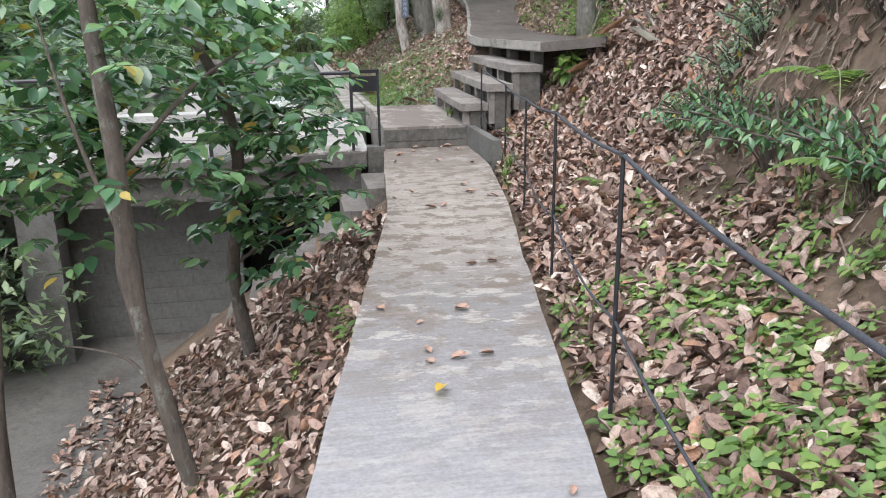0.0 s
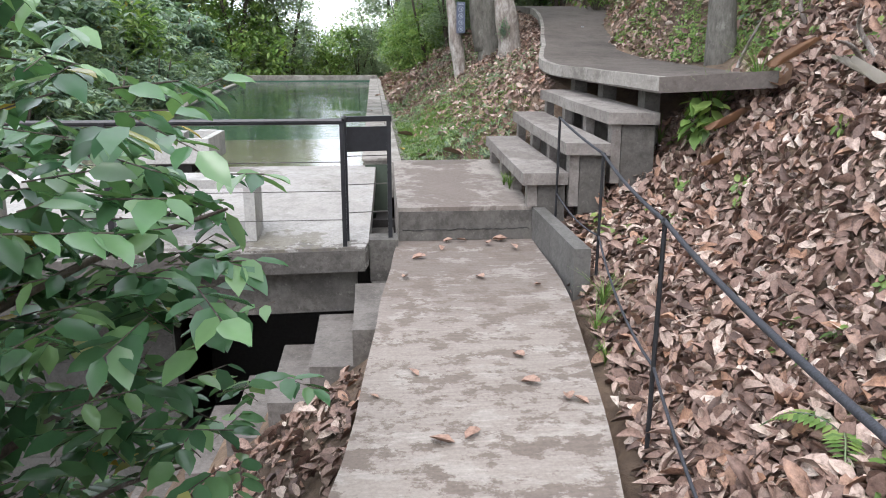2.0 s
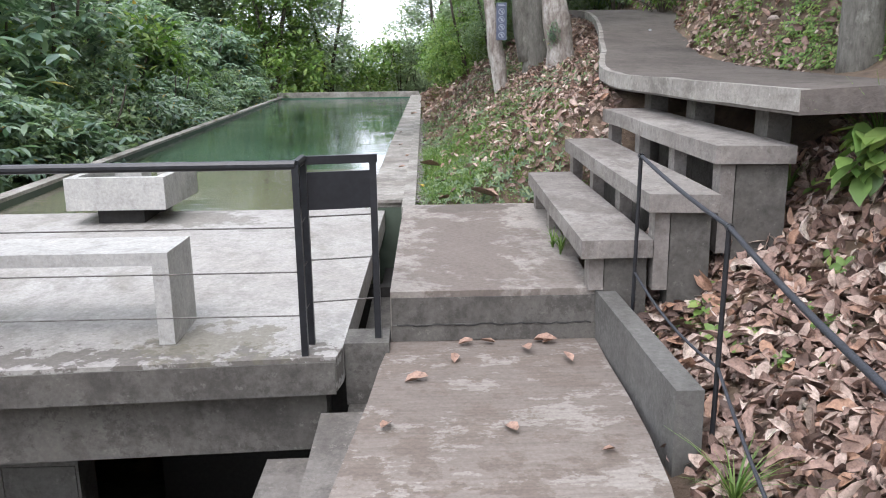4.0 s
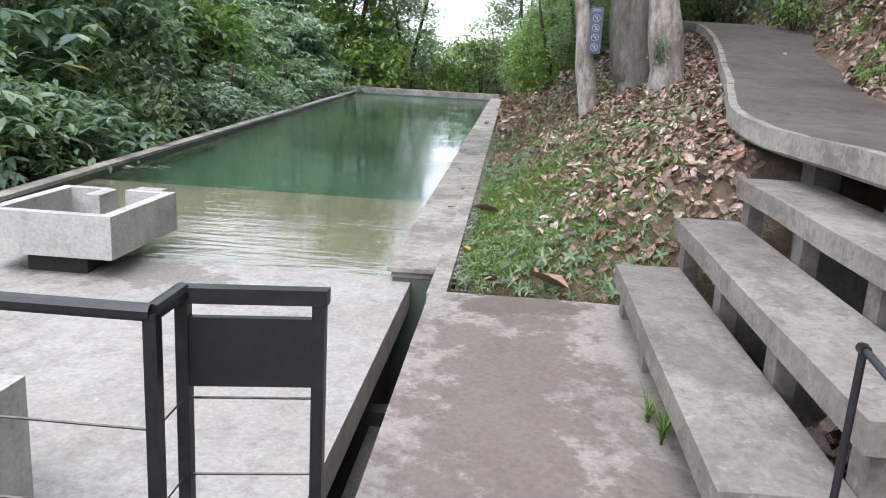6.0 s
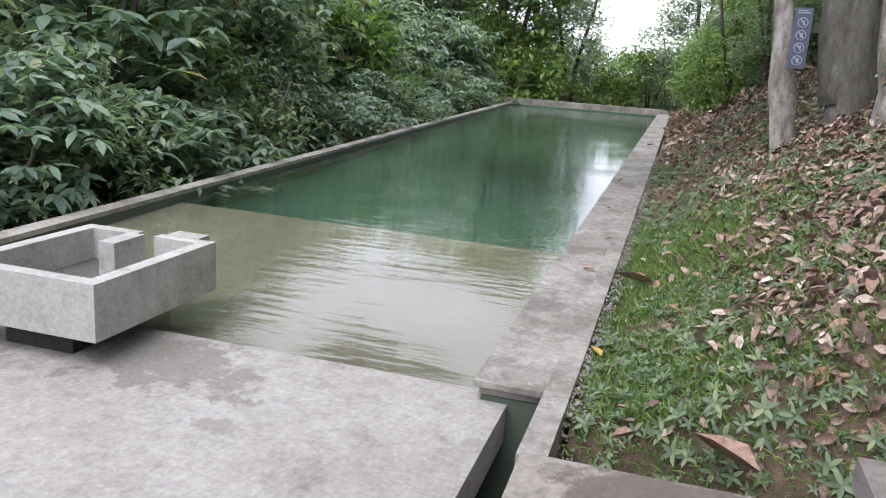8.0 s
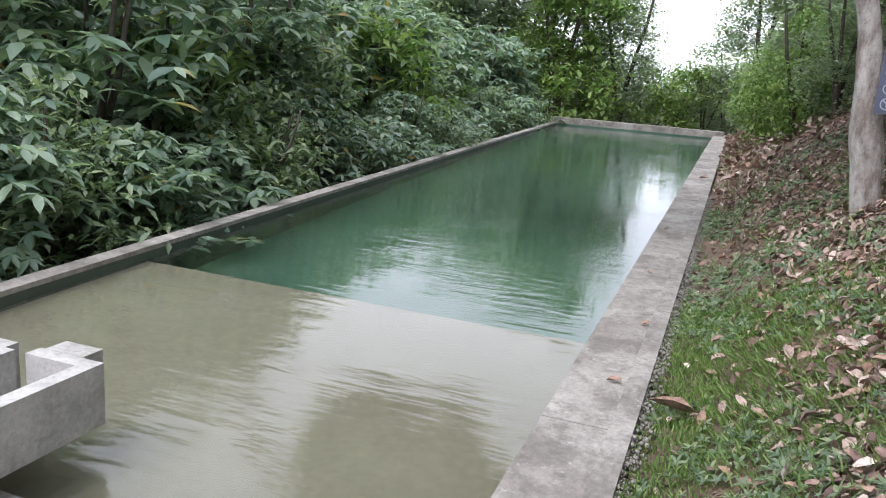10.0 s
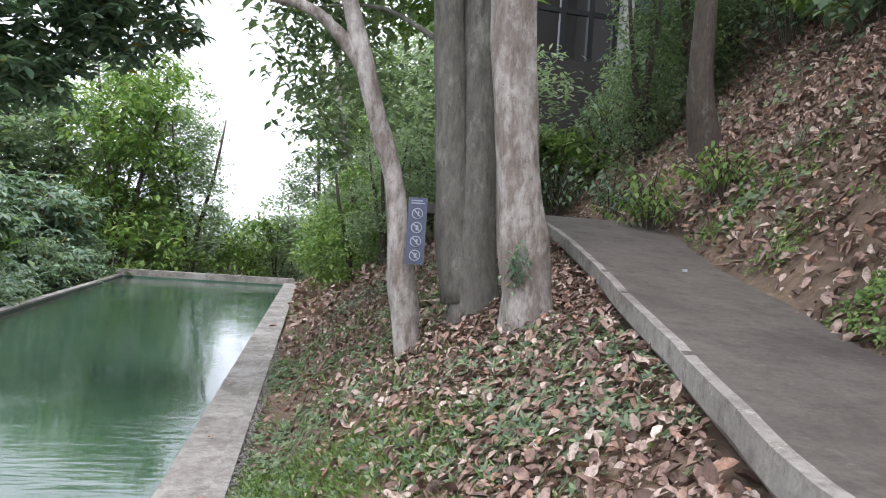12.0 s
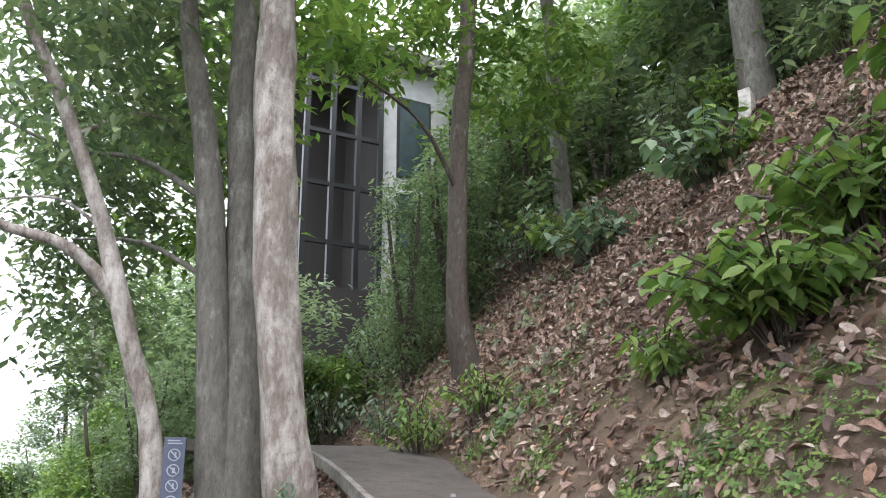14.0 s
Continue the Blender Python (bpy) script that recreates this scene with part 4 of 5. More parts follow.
tree_a = trunk_tree("slim_tree", "slim pale forked tree with a blue sign on it", pushed([(1.14, 6.02, 0.2), (1.12, 6.0, 0.65), (1.07, 6.0, 1.0), (1.03, 6.0, 1.25), (0.99, 6.0, 1.55), (0.93, 6.0, 1.88), (0.82, 6.0, 2.2), (0.72, 6.0, 2.52), (0.59, 6.0, 2.94), (0.47, 6.0, 3.26), (0.26, 6.0, 3.76), (0.0, 6.0, 4.3), (-0.3, 6.0, 5.2)], 1.144),
                    [0.12, 0.1, 0.094, 0.105, 0.078, 0.071, 0.069, 0.069, 0.055, 0.05, 0.048, 0.041, 0.023], M_BARK_PALE,
                    [(pushed([(0.72, 6.0, 2.5), (0.56, 6.0, 2.70), (0.36, 6.0, 2.84), (0.08, 5.98, 2.90), (-0.6, 5.9, 3.1), (-1.4, 5.8, 3.3)], 1.144), 0.055, 0.016),
                     (pushed([(0.36, 6.0, 3.5), (0.7, 6.4, 3.9), (1.0, 6.9, 4.1)], 1.144), 0.02, 0.008), (pushed([(0.59, 6.0, 2.94), (0.3, 6.6, 3.3), (-0.1, 7.1, 3.4)], 1.144), 0.016, 0.006)],
                    [((0.3, 7.0, 3.6), 0.6, 0.6), ((0.7, 9.5, 2.2), 0.7, 0.6), ((0.25, 8.2, 3.5), 0.55, 0.5), ((0.55, 8.6, 2.9), 0.6, 0.5), ((0.1, 7.8, 4.4), 0.7, 0.8), ((0.2, 6.4, 4.4), 0.6, 0.6), ((0.5, 6.6, 4.5), 0.8, 0.75), ((0.7, 7.8, 4.2), 0.9, 0.85), ((0.45, 9.0, 3.3), 0.8, 0.7), ((0.5, 9.6, 4.3), 0.8, 0.7), ((0.9, 8.8, 3.9), 0.9, 0.7), ((1.0, 7.9, 4.9), 0.9, 0.7), ((0.6, 10.5, 2.9), 0.8, 0.6)], "sparse")
tree_b = trunk_tree("old_tree", "thick pale barked tree with moss patches", pushed([(1.68, 5.25, 0.35), (1.65, 5.22, 0.75), (1.60, 5.2, 1.1), (1.55, 5.2, 1.5), (1.47, 5.2, 2.1), (1.43, 5.2, 2.6), (1.40, 5.2, 3.12), (1.36, 5.2, 3.78), (1.35, 5.2, 4.3), (1.3, 5.25, 6.2)], 1.187),
                    [0.24, 0.185, 0.169, 0.157, 0.14, 0.137, 0.137, 0.13, 0.12, 0.08], M_BARK_PALE,
                    (), [((1.3, 5.6, 5.7), 1.4, 1.1)], "mid", 0.3)
moss = tagged(mesh_part("moss", many(SMALL, mats_from(np.array([(1.69, 5.8, 1.405)]) + np.random.default_rng(3).normal(0, 1, (160, 3)) * (0.035, 0.012, 0.07), np.random.default_rng(4).uniform(0, 6.3, 160), np.full(160, -0.6), np.zeros(160), np.full(160, 0.045)) @ np.eye(4)), M_LEAF_DEEP, None), "small green tuft of moss on the tree trunk", "moss", kind="stuff")
tree_c = trunk_tree("twin_tree", "dark grey tree with two close trunks", [(1.68, 6.85, 0.35), (1.66, 6.82, 0.85), (1.62, 6.8, 1.4), (1.60, 6.8, 2.09), (1.54, 6.8, 3.29), (1.45, 6.8, 4.64), (1.4, 6.8, 7.0)],
                    [0.27, 0.2, 0.165, 0.135, 0.115, 0.10, 0.06], M_BARK_GREY,
                    [([(1.55, 6.8, 1.1), (1.46, 6.8, 1.7), (1.40, 6.8, 2.3), (1.33, 6.8, 3.06), (1.23, 6.8, 3.90), (1.11, 6.8, 4.47), (1.0, 6.8, 5.1), (0.8, 6.8, 7.0)], 0.15, 0.06),
                     ([(1.25, 6.8, 3.5), (0.8, 7.2, 3.9), (0.3, 7.5, 4.0), (-0.3, 7.7, 4.3)], 0.03, 0.008), ([(1.33, 6.8, 2.9), (0.9, 7.4, 3.3), (0.4, 7.9, 3.4)], 0.025, 0.007)],
                    [((1.4, 7.4, 6.0), 1.3, 1.1), ((2.3, 9.4, 5.6), 1.4, 1.1), ((1.7, 10.8, 5.0), 1.2, 1.0), ((1.6, 11.5, 4.2), 1.3, 1.1)], "light")
tree_e = trunk_tree("hillside_tree", "slender brown tree on the leaf-strewn slope", [(5.1, 10.1, 2.3), (5.02, 10.05, 2.9), (4.88, 10.0, 3.5), (4.88, 10.0, 4.68), (4.95, 10.0, 6.28), (5.08, 10.0, 7.61), (5.1, 10.0, 10.0)],
                    [0.26, 0.2, 0.15, 0.125, 0.125, 0.12, 0.08], M_BARK_DARK, [([(4.9, 10.0, 5.2), (4.2, 9.6, 5.9), (3.2, 9.2, 6.2)], 0.04, 0.012)], [((5.0, 10.6, 7.9), 1.8, 1.5), ((3.9, 9.9, 6.6), 1.1, 0.9), ((6.3, 10.2, 6.4), 1.2, 1.0)], "light")
tree_d = trunk_tree("thin_tree", "thin pale tree past the end of the pool bank", [(1.35, 17.0, 0.3), (1.21, 17.0, 2.0), (0.98, 17.0, 3.4), (0.77, 17.0, 4.7), (0.6, 17.0, 6.5)],
                    [0.11, 0.09, 0.08, 0.05], M_BARK_PALE, [([(0.98, 17.0, 3.3), (0.7, 17.0, 3.8), (0.3, 17.0, 3.9)], 0.04, 0.015)], [((1.7, 17.3, 4.6), 1.3, 0.9), ((1.5, 17.3, 3.2), 1.1, 0.8), ((1.7, 16.5, 2.0), 1.1, 0.8)], "far")
for x, y, r in ((3.05, 1.6, 0.1), (3.7, 0.6, 0.09), (3.3, -1.4, 0.11), (4.6, 3.4, 0.1)):
    z = float(land(x, y))
    trunk_tree("hillside_tree", "grey trunk of a hillside tree", [(x, y, z - 0.2), (x - 0.05, y, z + 1.2), (x - 0.02, y + 0.1, z + 3.0), (x + 0.1, y + 0.1, z + 5.0)], [r * 1.5, r, r * 0.9, r * 0.6], M_BARK_GREY, (), [((x, y, z + 3.6), 1.5, 0.8)], "mid")

trunk_tree("leaning_tree", "tall tree leaning over the pool from the thicket", [(-8.8, 12.5, -2.2), (-8.3, 12.7, 3.0), (-6.8, 13.0, 6.5), (-5.4, 13.2, 7.4), (-4.0, 13.4, 7.9)], [0.16, 0.13, 0.1, 0.07, 0.03], M_BARK_DARK,
           [([(-6.8, 13.0, 6.5), (-5.4, 12.0, 6.6), (-4.4, 11.4, 6.6)], 0.05, 0.015), ([(-6.8, 13.0, 6.5), (-4.2, 10.2, 5.6), (-2.6, 8.4, 4.3), (-1.3, 7.8, 3.6)], 0.05, 0.012)], [((-4.3, 13.3, 5.9), 1.5, 1.2), ((-4.6, 11.4, 5.4), 1.4, 1.0), ((-4.4, 14.8, 5.2), 1.5, 1.3), ((-1.75, 7.6, 2.4), 0.75, 0.6), ((-1.05, 7.9, 2.85), 0.6, 0.5), ((-2.5, 7.9, 2.2), 0.8, 0.6), ((-1.5, 8.4, 3.1), 0.8, 0.6), ((-3.1, 8.6, 2.3), 0.9, 0.7), ((-2.2, 8.9, 2.7), 0.8, 0.7), ((-3.6, 9.6, 2.6), 1.0, 0.8)], "broad")

# sign on the slim tree
sign = thing("sign", "slate blue sign board with four round pictograms", "sign", (1.16, 6.53, 1.35), rz=-4)
part("board", box(-0.064, 0.064, -0.012, 0.008, 0, 0.45), M_SIGN, sign, bevel=0.003)
for k in range(4):
    zc = 0.06 + 0.094 * k
    bm = bmesh.new()
    bmesh.ops.create_cone(bm, cap_ends=True, segments=24, radius1=0.038, radius2=0.038, depth=0.004, matrix=Matrix.Translation((0, -0.0145, zc)) @ Matrix.Rotation(radians(90), 4, "X"))
    ring = part("pictogram", bm, M_MARK, sign, "pale round pictogram")
    bm = bmesh.new()
    bmesh.ops.create_cone(bm, cap_ends=True, segments=24, radius1=0.031, radius2=0.031, depth=0.004, matrix=Matrix.Translation((0, -0.0175, zc)) @ Matrix.Rotation(radians(90), 4, "X"))
    part("field", bm, M_SIGN, ring, "slate blue disc inside the pale ring")
    bm = box(-0.03, 0.03, -0.0225, -0.02, -0.004, 0.004)
    bmesh.ops.transform(bm, matrix=Matrix.Translation((0, 0, zc)) @ Matrix.Rotation(radians(45), 4, "Y"), verts=bm.verts)
    part("bar", bm, M_MARK, ring, "pale slanting bar")
    part("figure", box(-0.006 + 0.008 * (k % 2), 0.012, -0.025, -0.023, zc - 0.018, zc + 0.016), M_MARK, ring, "small pale figure")
part("caption_bar", box(-0.045, 0.045, -0.0155, -0.0125, 0.408, 0.416), M_MARK, sign)
part("caption_bar", box(-0.045, 0.03, -0.0155, -0.0125, 0.425, 0.433), M_MARK, sign)

# ---- small trees below the walkway ----


def young_tree(name, label, stem, radii, boughs, tips, count, size, seed):
    """A young tree: stem, boughs, and leafy twigs in sprays."""
    base = Vector(stem[0])
    th = thing(name, label, "tree", tuple(base))

    def rel(p):
        return tuple(Vector(p) - base)
    n = 4 * len(stem)
    part("trunk", tube(curve_points([rel(p) for p in stem], n), list(np.interp(np.linspace(0, 1, n), np.linspace(0, 1, len(radii)), radii)), 10, None, 0.25, seed), M_BARK_DARK, th, smooth=True)
    for b in boughs:
        m = 4 * len(b)
        part("bough", tube(curve_points([rel(p) for p in b], m), list(np.linspace(0.018, 0.005, m)), 6), M_BARK_DARK, th, smooth=True)
    rng = np.random.default_rng(seed)
    pos, yaw, pitch, roll, sc = [], [], [], [], []
    bm = bmesh.new()
    for t in tips:
        for _ in range(count):
            o = np.array(rel(t)) + rng.normal(0, 1, 3) * (0.2, 0.2, 0.16)
            a = rng.uniform(0, 6.3)
            d = np.array((math.cos(a), math.sin(a), rng.uniform(-0.35, 0.25)))
            ln = rng.uniform(0.16, 0.3)
            tip = np.array(base) + o + d * (ln + 0.08)
            if tip[0] > float(lerp(tip[1], WALK_Y, WALK_L)) - 0.05:
                continue
            tube([tuple(o), tuple(o + d * ln)], 0.0025, 4, bm)
            for k in range(7):
                side = (-1) ** k
                pos.append(o + d * ln * (k + 1) / 7)
                yaw.append(a - math.pi / 2 + side * (0.95 if k < 6 else 0.0) + rng.normal(0, 0.15))
                pitch.append(rng.normal(-0.38, 0.22))
                roll.append(rng.normal(0, 0.3))
                sc.append(size * rng.uniform(0.7, 1.25))
    tagged(part("twig", bm, M_BARK_DARK, th), kind="stuff")
    me = many(OVAL, mats_from(np.array(pos), np.array(yaw), np.array(pitch), np.array(roll), np.array(sc)))
    mesh_part("crown", me, M_LEAF_GLOSS, th, "glossy dark green leaves with a few yellow")
    return th


rng = np.random.default_rng(5)


def cloud(n, c, s):
    return [tuple(np.array(c) + rng.uniform(-1, 1, 3) * np.array(s)) for _ in range(n)]


young_tree("young_tree", "young dark-stemmed tree with glossy leaves below the walkway",
           [(-1.60, -5.0, -1.75), (-1.71, -5.0, -1.25), (-1.82, -5.0, -0.6), (-1.88, -4.98, -0.14), (-1.88, -4.95, 0.32), (-1.93, -4.9, 1.2), (-2.0, -4.8, 2.2)],
           [0.06, 0.05, 0.045, 0.06, 0.05, 0.04, 0.02],
           [[(-1.88, -4.97, 0.0), (-2.1, -4.8, 0.6), (-2.3, -4.6, 1.4)], [(-1.88, -4.97, 0.4), (-1.5, -4.6, 0.8), (-1.2, -4.3, 1.0)], [(-1.75, -5.0, -1.0), (-2.0, -4.7, -0.75), (-2.4, -4.5, -0.7)]],
           cloud(26, (-2.0, -4.2, 1.05), (0.95, 0.7, 0.65)) + cloud(9, (-2.7, -4.3, 0.4), (0.5, 0.5, 0.35)), 8, 0.12, 11)
young_tree("young_tree", "young leafy tree leaning over the stairs",
           [(-1.42, -3.0, -1.9), (-1.47, -3.0, -1.4), (-1.54, -3.0, -0.76), (-1.45, -3.2, -0.2), (-1.4, -3.4, 0.3), (-1.5, -3.5, 0.8), (-1.75, -3.5, 1.3)],
           [0.07, 0.055, 0.05, 0.045, 0.045, 0.04, 0.02],
           [[(-1.45, -3.2, -0.2), (-1.1, -3.1, 0.0), (-0.8, -3.0, 0.1)], [(-1.42, -3.4, 0.3), (-1.0, -3.2, 0.5), (-0.65, -3.0, 0.6)], [(-1.54, -3.0, -0.7), (-1.2, -2.9, -0.5), (-0.9, -2.9, -0.4)]],
           cloud(18, (-1.05, -3.1, 0.4), (0.6, 0.45, 0.4)) + cloud(13, (-1.05, -3.0, -0.3), (0.5, 0.4, 0.3)) + cloud(14, (-1.6, -3.3, 0.9), (0.75, 0.5, 0.45)), 6, 0.12, 12)
young_tree("young_tree", "slender dark tree at the edge of the lower court",
           [(-2.9, -4.5, -2.4), (-2.85, -4.5, -1.2), (-2.75, -4.5, -0.3), (-2.8, -4.4, 1.0)], [0.06, 0.05, 0.045, 0.02], [],
           cloud(14, (-2.9, -3.7, 0.6), (0.8, 0.7, 0.7)), 8, 0.12, 13)
tagged(finish(box(-4.0, -3.6, -0.38, -0.05, COURT_Z, -0.43), "wall_pier", M_BLOCK), "grey concrete pier under the terrace", "pier", kind="structure")

# ---- leaf litter, grass, seedlings ----


def surface_pose(x, y, lift):
    z = land(x, y)
    e = 0.06
    return np.stack([x, y, z + lift], -1), np.arctan2(land(x, y + e) - land(x, y - e), 2 * e), np.arctan2(land(x + e, y) - land(x - e, y), 2 * e)


def strewn(name, label, n, area, size, template, mat, keep=None, tilt=0.35, lift=0.012, seed=0):
    """Small things lying on the soil over an area; one object."""
    g = np.random.default_rng(seed)
    x0, x1, y0, y1 = area
    x, y = g.uniform(x0, x1, n), g.uniform(y0, y1, n)
    if keep is not None:
        k = keep(x, y, g)
        x, y = x[k], y[k]
    p, sy, sx = surface_pose(x, y, lift)
    p[:, 2] += g.uniform(0, 0.03, len(x))
    m = mats_from(p, g.uniform(0, 6.3, len(x)), g.normal(0, tilt, len(x)), g.normal(0, tilt, len(x)), size * (0.4 + 1.15 * g.random(len(x)) ** 1.6))
    # lay them along the slope
    up = np.stack([-np.tan(sx), -np.tan(sy), np.ones(len(x))], -1)
    up /= np.linalg.norm(up, axis=1)[:, None]
    t1 = np.cross(np.tile((0.0, 1.0, 0.0), (len(x), 1)), up)
    t1 /= np.linalg.norm(t1, axis=1)[:, None]
    t2 = np.cross(up, t1)
    basis = np.stack([t1, t2, up], -1)
    m[:, :3, :3] = basis @ m[:, :3, :3]
    me = many(template, m)
    me.name = name
    me.materials.append(mat)
    return tagged(new(name, me), label, name.replace("_", " "), kind="stuff")


def clump_noise(x, y, scale, off):
    return np.sin(x * scale + off) * np.sin(y * scale * 0.83 - off * 1.7) + 0.6 * np.sin(x * scale * 2.3 + y * scale * 1.9 + off * 3) + 0.35 * np.sin(x * scale * 5.1 - y * scale * 4.3 + off)


def off_paths(x, y, g):
    wl, wr = lerp(y, WALK_Y, WALK_L), lerp(y, WALK_Y, WALK_R)
    a = (y < 0) & (x > wl - 0.05) & (x < wr + 0.1)
    b = (y > -0.3) & (y < 2.02) & (x < 1.02)
    c = (y > 0.6) & (y < 10.2) & (x > lerp(y, UP_Y, UP_L)) & (x < lerp(y, UP_Y, UP_R) - 0.03)
    return ~(a | b | c)


def right_slope(x, y, g):
    d = x - lerp(y, WALK_Y, WALK_R)
    bare = (y < -3.6) & (d > 1.2 + 0.25 * np.sin(y * 3.1)) & (g.random(len(x)) < 0.8)
    return off_paths(x, y, g) & (d > 0.05) & ~bare


def thin(share, scale, off):
    def keep(x, y, g):
        return right_slope(x, y, g) & (clump_noise(x, y, scale, off) + g.normal(0, 0.35, len(x)) > share)
    return keep


strewn("leaf_litter", "thick carpet of curled brown dead leaves", 52000, (-0.6, 3.4, -8.5, 0.6), 0.08, DEAD, M_LITTER, right_slope, 0.45, seed=1)
strewn("leaf_litter", "large curled pale brown leaves lying on the slope", 5200, (-0.1, 3.3, -6.5, 0.5), 0.098, CURL, M_LITTER, right_slope, 0.5, 0.03, seed=51)
strewn("leaf_litter", "larger curled leaves under the trees beside the pool", 1700, (0.6, 2.3, 2.3, 8.0), 0.055, CURL, M_LITTER, lambda x, y, g: off_paths(x, y, g) & (g.random(len(x)) < np.clip((x - 0.4) / 1.0, 0, 1)), 0.45, 0.02, seed=52)
strewn("leaf_litter", "larger curled leaves on the hillside above the path", 3200, (2.9, 8.5, 0.8, 12.0), 0.082, CURL, M_LITTER, lambda x, y, g: off_paths(x, y, g) & (x > lerp(y, UP_Y, UP_R) + 0.1), 0.5, 0.03, seed=53)
strewn("leaf_litter", "scattered dead leaves on the upper slope", 9000, (3.2, 7.0, -9, 1.0), 0.12, DEAD, M_LITTER, right_slope, 0.45, seed=2)
strewn("leaf_litter", "dead leaves on the slope below the walkway", 11000, (-3.2, -0.2, -8.5, -1.0), 0.085, DEAD, M_LITTER, lambda x, y, g: (x < lerp(y, WALK_Y, WALK_L) - 0.03) & ~((y > -1.4) & (x > -3)), 0.4, seed=3)
strewn("leaf_litter", "dead leaves under the trees beside the pool", 34000, (0.2, 3.0, 2.0, 12.0), 0.055, DEAD, M_LITTER, lambda x, y, g: off_paths(x, y, g) & (g.random(len(x)) < np.clip((x - 0.45) / 0.95 + (y - 4) * 0.07, 0.09, 0.85)), 0.4, seed=4)
strewn("leaf_litter", "dead leaves gathered beside the lowest step", 1500, (0.55, 1.9, 2.05, 4.6), 0.062, DEAD, M_LITTER, lambda x, y, g: off_paths(x, y, g) & (x > 0.5 + 0.35 * g.random(len(x))), 0.4, seed=44)
strewn("leaf_litter", "brown leaves covering the steep hillside", 52000, (2.7, 9.0, 0.6, 13.0), 0.072, DEAD, M_LITTER, lambda x, y, g: off_paths(x, y, g) & (x > lerp(y, UP_Y, UP_R)) & (g.random(len(x)) < np.clip(0.3 + (x - lerp(y, UP_Y, UP_R)) * 0.35, 0, 1)), 0.5, 0.03, seed=5)
strewn("leaf_litter", "dry leaves along the far pool bank", 3500, (0.15, 2.6, 12.0, 26.0), 0.12, DEAD, M_LITTER, None, 0.4, seed=6)
strewn("grass", "short fresh green lawn grass", 44000, (0.13, 1.4, 2.0, 6.2), 0.042, BLADE, M_GRASS, lambda x, y, g: off_paths(x, y, g) & (clump_noise(x, y, 2.1, 0.4) + g.normal(0, 0.6, len(x)) > (x - 0.9) * 1.3 + (y - 4.0) * 0.35 - 0.2), 0.3, 0.0, seed=7)
strewn("grass", "thin grass on the pool bank", 9000, (0.13, 2.2, 5.5, 22.0), 0.07, BLADE, M_GRASS, lambda x, y, g: off_paths(x, y, g) & (clump_noise(x, y, 1.3, 2.4) + g.normal(0, 0.6, len(x)) > 0.1), 0.35, 0.0, seed=8)
STONE = ([(0.5, 0, 0), (-0.5, 0.1, 0), (0, 0.5, 0.05), (0.05, -0.5, 0), (0.05, 0, 0.38), (0, 0, -0.3)], [(0, 2, 4), (2, 1, 4), (1, 3, 4), (3, 0, 4), (2, 0, 5), (1, 2, 5), (3, 1, 5), (0, 3, 5)])
strewn("gravel", "grey gravel strip along the pool kerb", 5200, (0.1, 0.2, 2.0, 12.0), 0.022, STONE, M_GRAVEL, lambda x, y, g: x < 0.12 + 0.07 * g.random(len(x)), 0.5, 0.006, seed=71)
SPRIG = ([], [])
for _k in range(5):
    _a = 2 * math.pi * _k / 5
    _r = Matrix.Rotation(_a, 4, "Z") @ Matrix.Rotation(0.35, 4, "X")
    _o = len(SPRIG[0])
    SPRIG[0].extend([tuple(_r @ Vector(v) + Vector((0, 0, 0.28))) for v in LEAF[0]])
    SPRIG[1].extend([tuple(i + _o for i in f) for f in LEAF[1]])
HERB = ([], [])
for _k in range(6):
    _r = Matrix.Rotation(_k * 2.4, 4, "Z") @ Matrix.Translation((0, 0.12, 0.25 + 0.12 * _k)) @ Matrix.Rotation(0.25 - 0.12 * (_k % 3), 4, "X")
    _o = len(HERB[0])
    HERB[0].extend([tuple(_r @ Vector((v[0] * 1.1, v[1], v[2]))) for v in OVAL[0]])
    HERB[1].extend([tuple(i + _o for i in f) for f in OVAL[1]])
strewn("seedlings", "patch of bright green seedlings beside the rope fence", 6000, (0.0, 1.75, -8.8, -4.4), 0.042, HERB, M_LEAF_LIGHT, thin(0.1, 1.9, 2.2), 0.25, 0.0, seed=19)
strewn("seedlings", "low bright green seedlings among the litter", 2600, (-0.5, 3.6, -8.5, 0.2), 0.05, HERB, M_LEAF_LIGHT, thin(0.55, 1.7, 1.2), 0.25, 0.0, seed=9)
strewn("seedlings", "small green herbs on the verge", 20000, (0.15, 2.1, 2.1, 11.0), 0.036, SPRIG, M_LEAF_MID, lambda x, y, g: off_paths(x, y, g) & (clump_noise(x, y, 2.3, 4.2) + g.normal(0, 0.5, len(x)) > 0.05), 0.3, 0.0, seed=10)
WEED = ([], [])
for _k in range(5):
    _r = Matrix.Rotation(_k * 2.4, 4, "Z") @ Matrix.Translation((0, 0.1, 0.2 + 0.18 * _k)) @ Matrix.Rotation(0.3 - 0.15 * (_k % 3), 4, "X")
    _o = len(WEED[0])
    WEED[0].extend([tuple(_r @ Vector((v[0] * 1.3, v[1], v[2]))) for v in SMALL[0]])
    WEED[1].extend([tuple(i + _o for i in f) for f in SMALL[1]])
